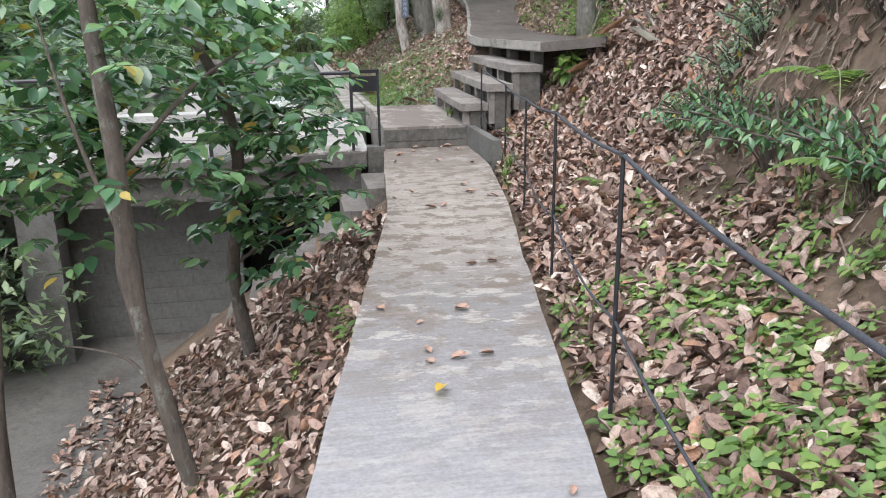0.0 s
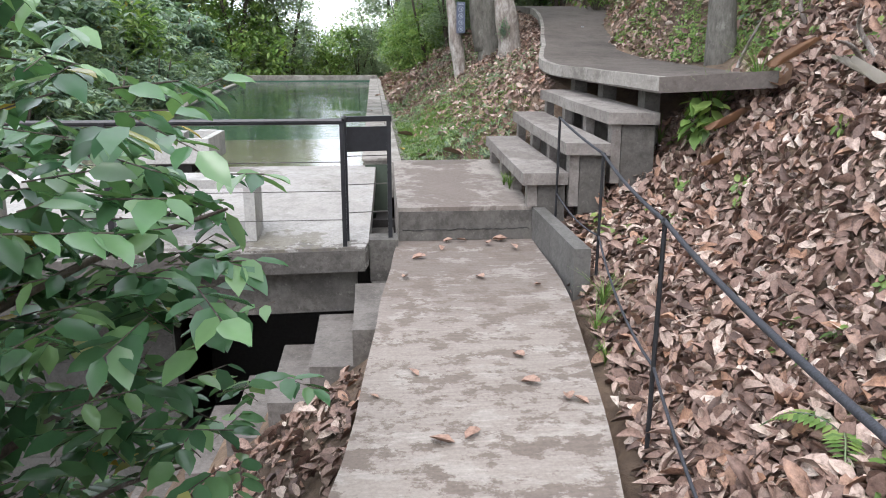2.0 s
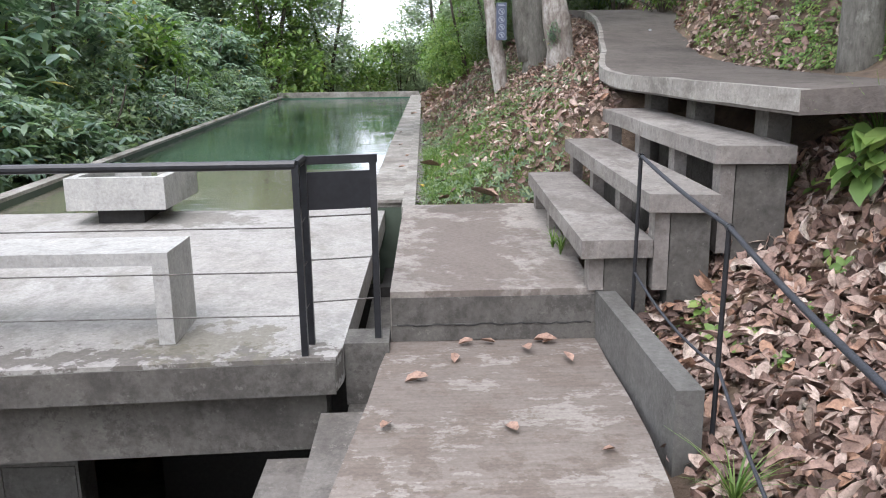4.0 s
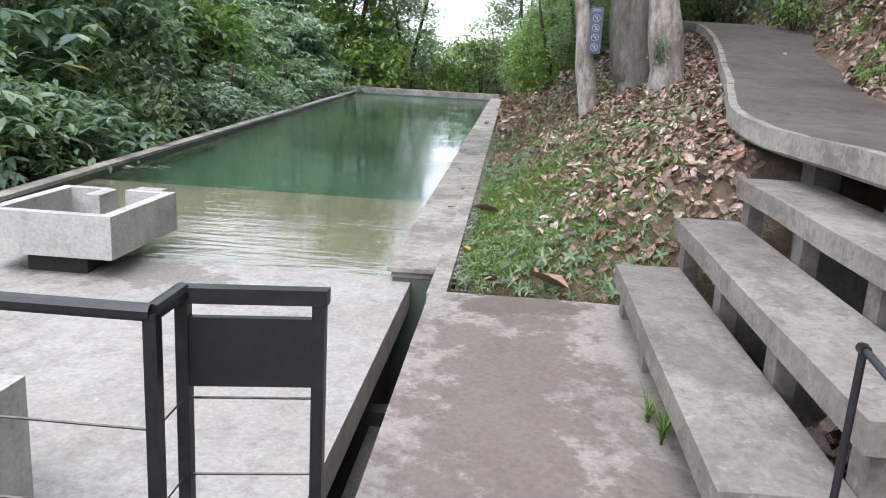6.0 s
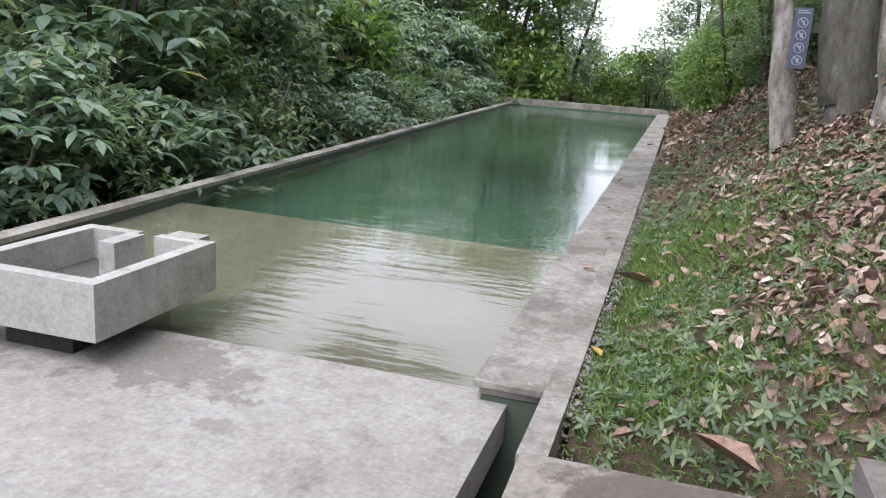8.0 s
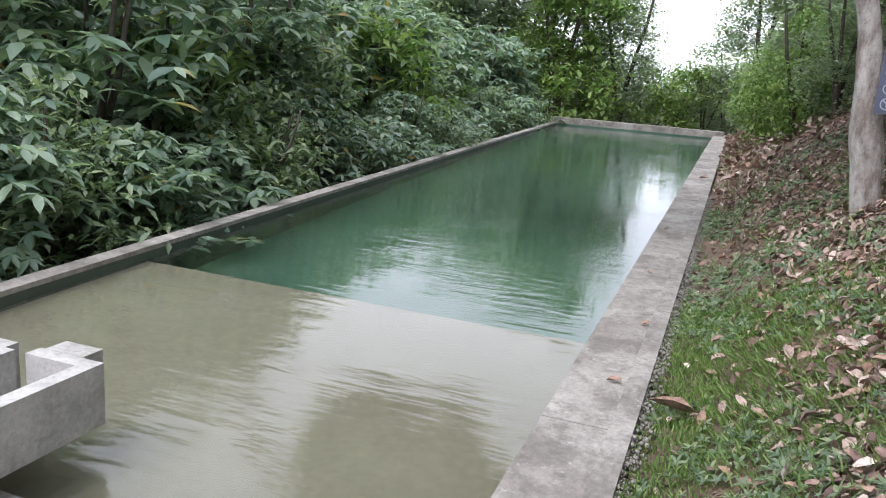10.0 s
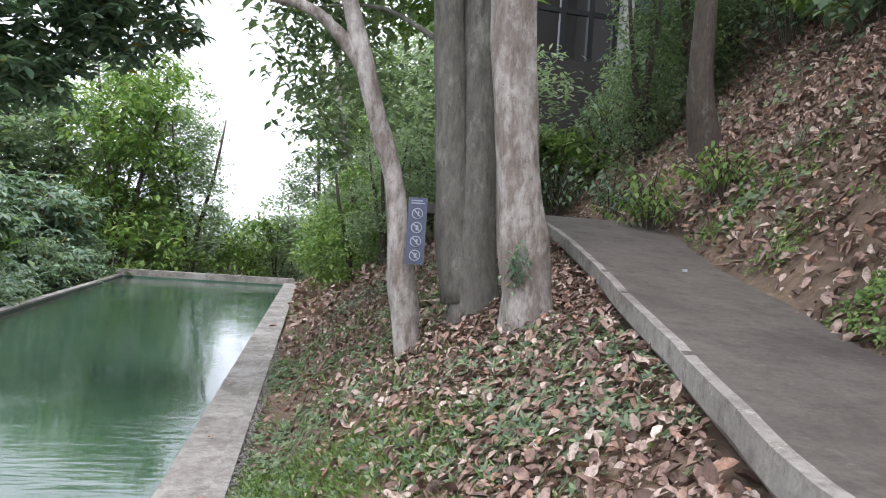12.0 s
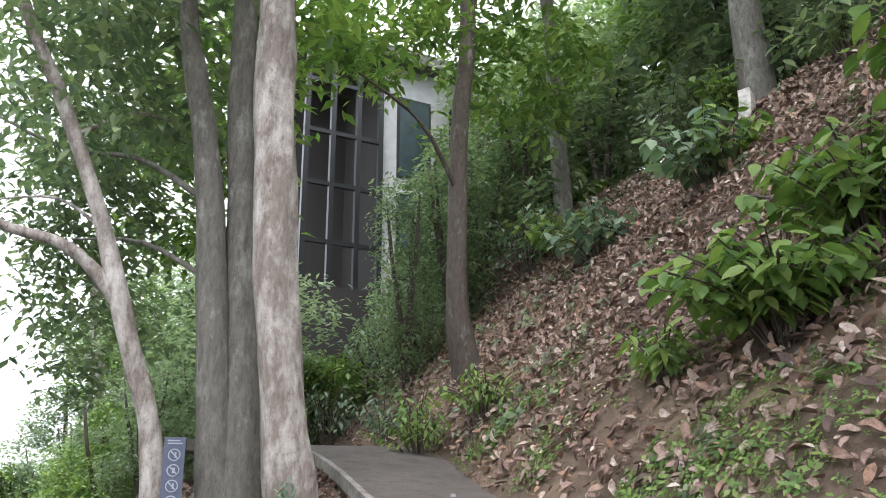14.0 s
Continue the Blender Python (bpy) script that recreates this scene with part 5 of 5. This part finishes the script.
strewn("ground_cover", "green creeping ground cover above the upper path", 26000, (2.6, 4.6, 0.6, 8.5), 0.03, WEED, M_LEAF_LIGHT, lambda x, y, g: (x > lerp(y, UP_Y, UP_R) + 0.02) & off_paths(x, y, g) & (g.random(len(x)) < np.clip(1.1 - (x - lerp(y, UP_Y, UP_R)) * 0.95, 0.06, 1)) & (clump_noise(x, y, 1.6, 0.9) + g.normal(0, 0.3, len(x)) > np.where(y < 3.2, -0.7, np.where(y < 4.6, -0.45, 0.6))), 0.3, 0.0, seed=11)
strewn("seedlings", "young plants scattered over the hillside", 3000, (3.0, 9.0, 1.0, 13.0), 0.06, HERB, M_LEAF_MID, lambda x, y, g: (x > lerp(y, UP_Y, UP_R) + 0.2) & (clump_noise(x, y, 1.1, 3.3) + g.normal(0, 0.4, len(x)) > 0.3), 0.3, 0.0, seed=12)
strewn("seedlings", "weeds at the foot of the leafy slope", 500, (-3.0, -0.6, -8.5, -4.0), 0.07, HERB, M_LEAF_LIGHT, lambda x, y, g: (x < lerp(y, WALK_Y, WALK_L) - 0.05) & (clump_noise(x, y, 1.5, 5.3) > 0.4), 0.3, 0.0, seed=13)

# ---- hillside shrubs, wood and house at the top ----
rng = np.random.default_rng(77)


def leafy_shrub(x, y, r, h, size, n, mat, label, seed):
    """A hillside shrub of upright stems with large pointed leaves."""
    g = np.random.default_rng(seed)
    z = float(land(x, y))
    th = thing("hillside_shrub", label, "shrub", (x, y, z), group="hillside shrubs")
    bm = bmesh.new()
    pos, yaw, pitch, roll, sc = [], [], [], [], []
    for _ in range(n):
        a, q = g.uniform(0, 6.3), g.uniform(0.2, 1.0)
        tip = np.array((math.cos(a) * r * q, math.sin(a) * r * q, h * g.uniform(0.55, 1.0) * (1.1 - 0.5 * q)))
        tube(curve_points([(tip[0] * 0.1, tip[1] * 0.1, -0.1), tuple(tip * (0.45, 0.45, 0.65)), tuple(tip)], 5), 0.006, 4, bm)
        for k in range(9):
            f = 0.35 + 0.65 * k / 8
            pos.append(tip * (f, f, f ** 0.75))
            yaw.append(a - math.pi / 2 + (-1) ** k * 1.0 + g.normal(0, 0.4))
            pitch.append(g.normal(-0.55, 0.25))
            roll.append(g.normal(0, 0.3))
            sc.append(size * g.uniform(0.65, 1.2))
    part("stem", bm, M_BARK_DARK, th)
    mesh_part("foliage", many(OVAL if size > 0.14 else LEAF, mats_from(np.array(pos), np.array(yaw), np.array(pitch), np.array(roll), np.array(sc))), mat, th)
    return th


for x, y, r, h, sz, n in ((3.88, 4.1, 0.7, 0.72, 0.15, 95), (4.35, 3.85, 0.7, 0.8, 0.15, 80), (2.2, -0.2, 0.22, 0.42, 0.15, 6), (3.75, 4.9, 0.35, 0.5, 0.13, 22), (5.3, 3.7, 0.7, 1.0, 0.2, 40), (3.9, 9.0, 0.6, 0.8, 0.12, 30), (4.3, 8.2, 0.5, 0.6, 0.12, 24)):
    leafy_shrub(x, y, r, h, sz, n, M_LEAF_LIGHT, "bright green large-leaved shrub on the slope", int(x * 100 + y))
for i in range(26):
    y = -7.6 + i * 0.175
    x = float(lerp(y, WALK_Y, WALK_R)) + 1.75 + 0.4 * math.sin(i * 2.1)
    leafy_shrub(x, y, 0.42, 0.42, 0.075, 28, (M_LEAF_DEEP, M_LEAF_MID, M_LEAF_GLOSS)[i % 3], "green creepers hanging over the earth bank", 700 + i)


def fern(x, y, fronds, length, label, droop=0.7, aim=None):
    """A fern: arching fronds, each with two rows of leaflets."""
    z = float(land(x, y))
    g = np.random.default_rng(int(abs(x * 70 + y * 31)))
    pos, yaw, pitch, roll, sc = [], [], [], [], []
    th = thing("fern", label, "fern", (x, y, z), group="ferns on the bank")
    bm = bmesh.new()
    for k in range(fronds):
        a = (2 * math.pi * k / fronds if aim is None else aim) + g.uniform(-0.4, 0.4)
        ln = length * g.uniform(0.75, 1.1)
        pts = []
        for j in range(15):
            f = j / 14
            pts.append(Vector((math.cos(a) * ln * f, math.sin(a) * ln * f, 0.05 + ln * (0.75 * f - droop * 1.35 * f * f))))
        tube([tuple(p) for p in pts], 0.003, 4, bm)
        for j in range(1, 15):
            for side in (-1, 1):
                pos.append(np.array(pts[j]))
                yaw.append(a - math.pi / 2 + side * 1.35)
                pitch.append(-0.15)
                roll.append(0.0)
                sc.append(ln * 0.24 * math.sin(math.pi * min(1, 0.16 + j / 15)) + 0.012)
    part("stalk", bm, M_LEAF_MID, th)
    mesh_part("foliage", many(SMALL, mats_from(np.array(pos), np.array(yaw), np.array(pitch), np.array(roll), np.array(sc))), M_LEAF_LIGHT, th)
    return th


for x, y, n, ln, aim in ((1.55, -6.0, 5, 0.5, None), (1.85, -5.4, 5, 0.55, None), (2.1, -6.6, 6, 0.5, None), (1.35, -3.4, 3, 0.32, None), (4.55, 3.95, 3, 0.75, -2.0), (4.9, 3.8, 4, 0.6, None), (-1.25, -6.3, 4, 0.35, None), (-2.2, -6.0, 5, 0.45, None)):
    fern(x, y, n, ln, "light green fern with arching fronds on the bank", 0.7, aim)


def grass_tuft(x, y, z, n, length, seed):
    """A tuft of long arching grass blades."""
    g = np.random.default_rng(seed)
    th = thing("grass_tuft", "tuft of long arching green grass", "grass", (x, y, z), group="grass tufts")
    bm = bmesh.new()
    for _ in range(n):
        a, ln, b = g.uniform(0, 6.3), length * g.uniform(0.5, 1.1), g.uniform(0.3, 0.9)
        c, s_ = math.cos(a), math.sin(a)
        rows = []
        for j in range(5):
            f = j / 4
            p = Vector((c * ln * b * f * f, s_ * ln * b * f * f, ln * (f - 0.45 * b * f * f)))
            w = 0.005 * (1 - f) + 0.0006
            rows.append((bm.verts.new(p + Vector((-s_, c, 0)) * w), bm.verts.new(p - Vector((-s_, c, 0)) * w)))
        for p, q in zip(rows, rows[1:]):
            bm.faces.new((p[0], p[1], q[1], q[0]))
    part("foliage", bm, M_GRASS, th)
    return th


for x, y, n, ln in ((1.12, -1.45, 40, 0.32), (1.0, -1.75, 26, 0.25), (2.25, -0.1, 90, 0.55), (2.5, -0.25, 60, 0.5), (0.95, -2.1, 20, 0.2), (2.05, 0.35, 30, 0.3), (0.92, 0.6, 26, 0.2), (0.9, 0.75, 26, 0.16), (0.94, 0.68, 20, 0.17)):
    grass_tuft(x, y, (float(land(x, y)) if y < 0.4 else 0.02), n, ln, int(x * 100 + n))
for i in range(24):
    y = 3.5 + i * 0.62 + rng.uniform(-0.3, 0.3)
    x = 6.9 + rng.uniform(-0.7, 2.4) + max(0, 6 - y) * 0.35
    leafy_shrub(x, y, rng.uniform(0.5, 0.9), rng.uniform(0.8, 1.7), rng.uniform(0.15, 0.22), 24, (M_LEAF_DEEP, M_LEAF_MID, M_LEAF_LIGHT)[i % 3], "leafy green undergrowth on the hillside", 300 + i)
for i in range(16):
    y = 9.5 + (i % 8) * 0.9 + rng.uniform(-0.3, 0.3)
    x = 3.9 + rng.uniform(0, 1.8) + (i // 8) * 1.2
    leafy_shrub(x, y + 1.5, rng.uniform(0.5, 0.8), rng.uniform(0.8, 1.5), 0.13, 24, (M_LEAF_DEEP, M_LEAF_MID)[i % 2], "dark green undergrowth behind the path", 400 + i)
for i in range(26):
    y = 3 + i * 0.75 + rng.uniform(-0.5, 0.5)
    x = 10.2 + rng.uniform(-1.2, 3.2)
    bush(rng, x, y, float(land(x, y)) - 0.2, rng.uniform(1.2, 1.9), rng.uniform(4.5, 8.5), ("mid", "light", "far", "light")[i % 4], "leafy green tree along the top of the hillside", "hilltop trees", "tree")
for i in range(7):
    y = 13 + rng.uniform(0, 5)
    x = 2.6 + i * 0.3 + rng.uniform(-0.4, 0.4)
    bush(rng, x, y, float(land(x, y)) - 0.2, rng.uniform(0.8, 1.1), rng.uniform(1.6, 3.0), ("mid", "far", "light")[i % 3], "leafy tree in the wood behind the path", "wood behind the path", "tree")
for i in range(16):
    y = -9 + i * 0.75
    x = 4.2 + rng.uniform(-0.6, 1.4)
    leafy_shrub(x, y, rng.uniform(0.5, 0.9), rng.uniform(0.8, 1.5), 0.14, 30, (M_LEAF_MID, M_LEAF_LIGHT)[i % 2], "green undergrowth over the leafy bank", 500 + i)

house = thing("house", "white framed house with tall dark windows behind the trees", "house", (6.75, 18.0, 5.5), rz=4)
part("wall", box(0, 6.5, 0.0, 4.0, -1.5, 6.2), M_WHITE, house)
part("roof", box(-2.1, 6.9, -0.5, 4.4, 6.2, 6.5), M_BLOCK, house, "flat grey roof slab")
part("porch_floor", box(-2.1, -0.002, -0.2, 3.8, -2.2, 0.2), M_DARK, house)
for x in (-2.0, -1.35, -0.7, -0.12):
    part("porch_post", box(x, x + 0.12, -0.2, -0.08, 0.2, 6.2), M_STEEL, house)
for z in (1.2, 2.6, 3.9, 5.2):
    part("porch_beam", box(-2.0, 0.0, -0.19, -0.09, z, z + 0.1), M_STEEL, house)
# thin dark sheet added over the white wall as the porch's shade
part("porch_shade_panel", box(-0.03, -0.004, 0.05, 3.9, 0.2, 6.2), M_DARK, house, "added dark panel standing in for the shade inside the porch")
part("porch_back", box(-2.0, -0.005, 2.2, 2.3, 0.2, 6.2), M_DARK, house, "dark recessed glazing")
M_PANE = plain("dark_glass", (0.05, 0.07, 0.08), 0.08, 0.0, 0.2, 2)
for i in range(4):
    for z in (0.6, 3.2):
        x = 0.45 + i * 1.5
        w = part("window", box(x, x + 0.95, -0.03, -0.003, z, z + 2.2), M_STEEL, house)
        part("pane", box(x + 0.06, x + 0.89, -0.045, -0.032, z + 0.06, z + 2.14), M_PANE, w)

for x, y, r, h in ((5.2, 14.0, 0.6, 1.4), (7.7, 14.6, 1.0, 4.6), (6.3, 15.6, 0.7, 1.6), (6.1, 12.9, 0.75, 3.1), (6.9, 13.1, 0.85, 3.6), (5.0, 12.0, 0.5, 3.5), (5.7, 11.9, 0.6, 3.4), (7.6, 12.6, 0.9, 3.6), (5.7, 13.6, 0.55, 2.0)):
    bush(rng, x, y, float(land(x, y)) - 0.2, r, h, "sparse", "leafy sapling in front of the house", "saplings", "tree")
pts = [(x, 8.5 - 0.05 * k, float(land(x, 8.5 - 0.05 * k)) + 0.12) for k, x in enumerate(np.linspace(7.6, 10.4, 8))]
tagged(finish(tube(curve_points(pts, 14), 0.15, 10, None, 0.3, 4), "fallen_log", M_BARK_DARK, smooth=True), "dark fallen log lying along the upper slope", "log")
for x, y, w in ((7.75, 7.6, 0.1), (7.9, 7.8, 0.11)):
    bm = subdivided(box(-w, w, -0.05, 0.05, 0, 0.42), 2, 0.03)
    st = tagged(finish(bm, "stone", M_STONE), "small pale upright stone on the slope", "stone", group="pale stones")
    st.matrix_basis = pose(x, y, float(land(x, y)) - 0.02, 0, 8, 20)
pebble = tagged(finish(subdivided(box(-0.014, 0.014, -0.012, 0.012, 0, 0.018), 2, 0.006), "pebble", M_WHITE), "small white pebble on the upper path", "pebble")
pebble.matrix_basis = pose(2.9, 6.1, 1.427)
for k in range(9):
    g = np.random.default_rng(900 + k)
    x, y = 2.6 + g.uniform(0, 0.9), 0.5 - g.uniform(0, 2.6)
    z = float(land(x, y))
    pts = [(0, 0, 0.0), (0.15 * g.normal(), 0.15 * g.normal(), 0.25), (0.3 * g.normal(), 0.3 * g.normal(), 0.3 + 0.3 * g.random())]
    root = tagged(finish(tube(curve_points(pts, 8), [0.02, 0.02, 0.018, 0.016, 0.014, 0.012, 0.008, 0.004], 6), "dry_root", M_BARK_PALE, smooth=True), "dry twisted root sticking out of the bank", "root", group="dry roots")
    root.matrix_basis = pose(x, y, z - 0.05)

g = np.random.default_rng(61)
bm = bmesh.new()
for k in range(420):
    y = g.uniform(-7.8, -3.4)
    x = float(lerp(y, WALK_Y, WALK_R)) + g.uniform(1.15, 2.7)
    a, ln = g.uniform(0, 6.3), g.uniform(0.12, 0.5)
    pts = []
    for j in range(5):
        px, py = x + math.cos(a) * ln * j / 4 * 0.5 + 0.02 * g.normal(), y + math.sin(a) * ln * j / 4 + 0.02 * g.normal()
        pts.append((px, py, float(land(px, py)) + 0.02 + 0.05 * g.random()))
    tube(pts, 0.0035 + 0.004 * g.random(), 3, bm)
tagged(finish(bm, "bank_roots", M_ROOT), "tangle of thin dry roots on the earth bank", "roots", kind="stuff")


def dry_sheath(x, y, lift, length, width, curl, turn, mat, label):
    """A dry palm leaf base: a long sheet rolled about its length, with torn ribs."""
    bm = bmesh.new()
    rows = []
    for j in range(9):
        f = j / 8
        w = width * (0.35 + 0.65 * math.sin(math.pi * min(1, 0.2 + 0.75 * f)))
        row = []
        for k in range(9):
            u = k / 4 - 1
            ang = u * curl
            row.append(bm.verts.new((math.sin(ang) / curl * w, (f - 0.5) * length, (1 - math.cos(ang)) / curl * w + 0.1 * length * f * f + 0.006 * (k % 2))))
        rows.append(row)
    for p, q in zip(rows, rows[1:]):
        for k in range(8):
            bm.faces.new((p[k], p[k + 1], q[k + 1], q[k]))
    bmesh.ops.solidify(bm, geom=bm.faces[:], thickness=0.004)
    ob = tagged(finish(bm, "dry_palm_leaf", mat, smooth=True), label, "dead leaf", group="dry palm leaves")
    ob.matrix_basis = pose(x, y, float(land(x, y)) + lift, *turn)
    return ob


for x, y, lift, ln, w, curl, turn in ((2.3, -0.42, 0.08, 0.55, 0.1, 1.3, (10, -25, -65)), (2.52, -0.6, 0.12, 0.5, 0.11, 1.2, (5, -40, -30)), (2.5, -0.75, 0.3, 0.42, 0.09, 1.4, (20, -10, -75)), (2.15, -0.55, 0.05, 0.4, 0.08, 1.2, (0, -30, -50))):
    dry_sheath(x, y, lift, ln, w, curl, turn, M_SHEATH, "large rolled reddish brown palm leaf on the slope")
for k in range(4):
    dry_sheath(2.62 + 0.03 * k, -1.5 + 0.11 * k, 0.06, 0.5, 0.06, 0.8, (35 - 6 * k, -30, 30 + 14 * k), M_FAN, "pale grey dried palm fan lying on the slope")

for x, y, r, h in ((8.3, 7.9, 0.2, 7.5), (9.2, 5.2, 0.16, 7.0), (7.4, 11.2, 0.13, 7.0)):
    z = float(land(x, y))
    trunk_tree("hilltop_tree", "tall grey tree shading the leaf-strewn slope", [(x, y, z - 0.3), (x - 0.05, y, z + 2.0), (x - 0.3, y - 0.2, z + 4.5), (x - 0.7, y - 0.5, z + h)], [r * 1.3, r, r * 0.85, r * 0.5], M_BARK_GREY,
               [([(x - 0.3, y - 0.2, z + 4.2), (x - 1.4, y - 0.9, z + 5.0), (x - 2.8, y - 1.4, z + 5.4)], r * 0.4, 0.02)],
               [((x - 0.6, y - 0.4, z + h - 1.2), 1.9, 1.2), ((x - 2.0, y - 1.2, z + 4.4), 1.6, 0.8), ((x - 3.2, y - 1.5, z + 4.9), 1.4, 0.7)], "light")

# ---- loose leaves on the walkway and steps ----


def fallen_leaf(x, y, z, size, rz, mat, label):
    me = many(DEAD, mats_from(np.zeros((1, 3)), np.zeros(1), np.zeros(1), np.zeros(1), np.full(1, size)))
    me.name = "fallen_leaf"
    me.materials.append(mat)
    ob = tagged(new("fallen_leaf", me), label, "leaf", group="fallen leaves")
    ob.matrix_basis = pose(x, y, z, 3, 4, rz)
    return ob


fallen_leaf(-0.40, -6.15, -0.40, 0.12, 160, M_YELLOW, "single yellow leaf lying on the walkway")
g = np.random.default_rng(31)
for k in range(26):
    y = g.uniform(-7.5, -0.15)
    x = g.uniform(float(lerp(y, WALK_Y, WALK_L)) + 0.05, float(lerp(y, WALK_Y, WALK_R)) - 0.05)
    fallen_leaf(x, y, float(lerp(y, WALK_Y, WALK_Z)) + 0.006, g.uniform(0.05, 0.11), g.uniform(0, 360), M_LITTER, "pale dry leaf lying on the walkway")
for x, y, sz in ((0.32, -0.1, 0.08), (0.5, -0.08, 0.08), (0.62, -0.14, 0.1), (0.68, -0.06, 0.11), (0.82, -0.35, 0.09), (0.72, -0.1, 0.08)):
    fallen_leaf(x, y, -0.235, sz, x * 900, M_LITTER, "curled brown leaf at the foot of the step")
for x, y, sz in ((-0.1, 4.6, 0.08), (-0.05, 5.6, 0.07), (-0.2, 9.0, 0.1), (-0.12, 14.0, 0.16), (-0.16, 7.0, 0.08)):
    fallen_leaf(x, y, 0.022, sz, x * 900, M_LITTER, "small dry leaf on the pool coping")

for x, y, z, sz, rz in ((0.72, 2.08, 0.11, 0.24, 70), (0.93, 2.62, 0.16, 0.2, 20), (0.35, 2.25, 0.08, 0.12, 150), (0.5, 2.6, 0.1, 0.12, 300), (0.33, 4.3, 0.07, 0.22, 110), (0.6, 5.0, 0.14, 0.2, 200)):
    fallen_leaf(x, y, z, sz, rz, M_LITTER, "large curled brown leaf lying on the grass")
fallen_leaf(0.17, 3.0, 0.05, 0.09, 40, M_YELLOW, "yellow leaf beside the pool kerb")
for x, y, z in ((1.2, 2.1, 0.207), (1.42, 1.9, 0.437)):
    fallen_leaf(x, y, z, 0.07, x * 300, M_LITTER, "small brown leaf on a step")
crack = [(0.03 + 0.024 * k, -0.022, -0.163 + 0.012 * noise.noise(Vector((k * 0.31, 4, 0))) + 0.006 * noise.noise(Vector((k * 1.3, 7, 0)))) for k in range(40)]
tagged(finish(tube(crack, [0.0025 + 0.002 * abs(math.sin(k * 0.9)) for k in range(40)], 4), "trim_crack", M_DARK), "dark crack along the foot of the step", "crack", kind="structure")

# ---- blocks of the wall under the terrace ----
wall_blocks = bpy.data.objects["wall_under_terrace"]
bm = box(-0.194, 0.194, -0.006, 0.012, -0.094, 0.094)
block_mesh = None
for r in range(10):
    for c in range(14):
        x = -1.96 - 0.4 * c - (0.2 if r % 2 else 0.0)
        z = COURT_Z + 0.1 + 0.2 * r
        if block_mesh is None:
            ob = part("block", bm, M_BLOCK, wall_blocks, bevel=0.004)
            block_mesh = ob.data
        else:
            ob = new("block", block_mesh)
            ob.parent = wall_blocks
        ob.location = (x, 0.349, z)
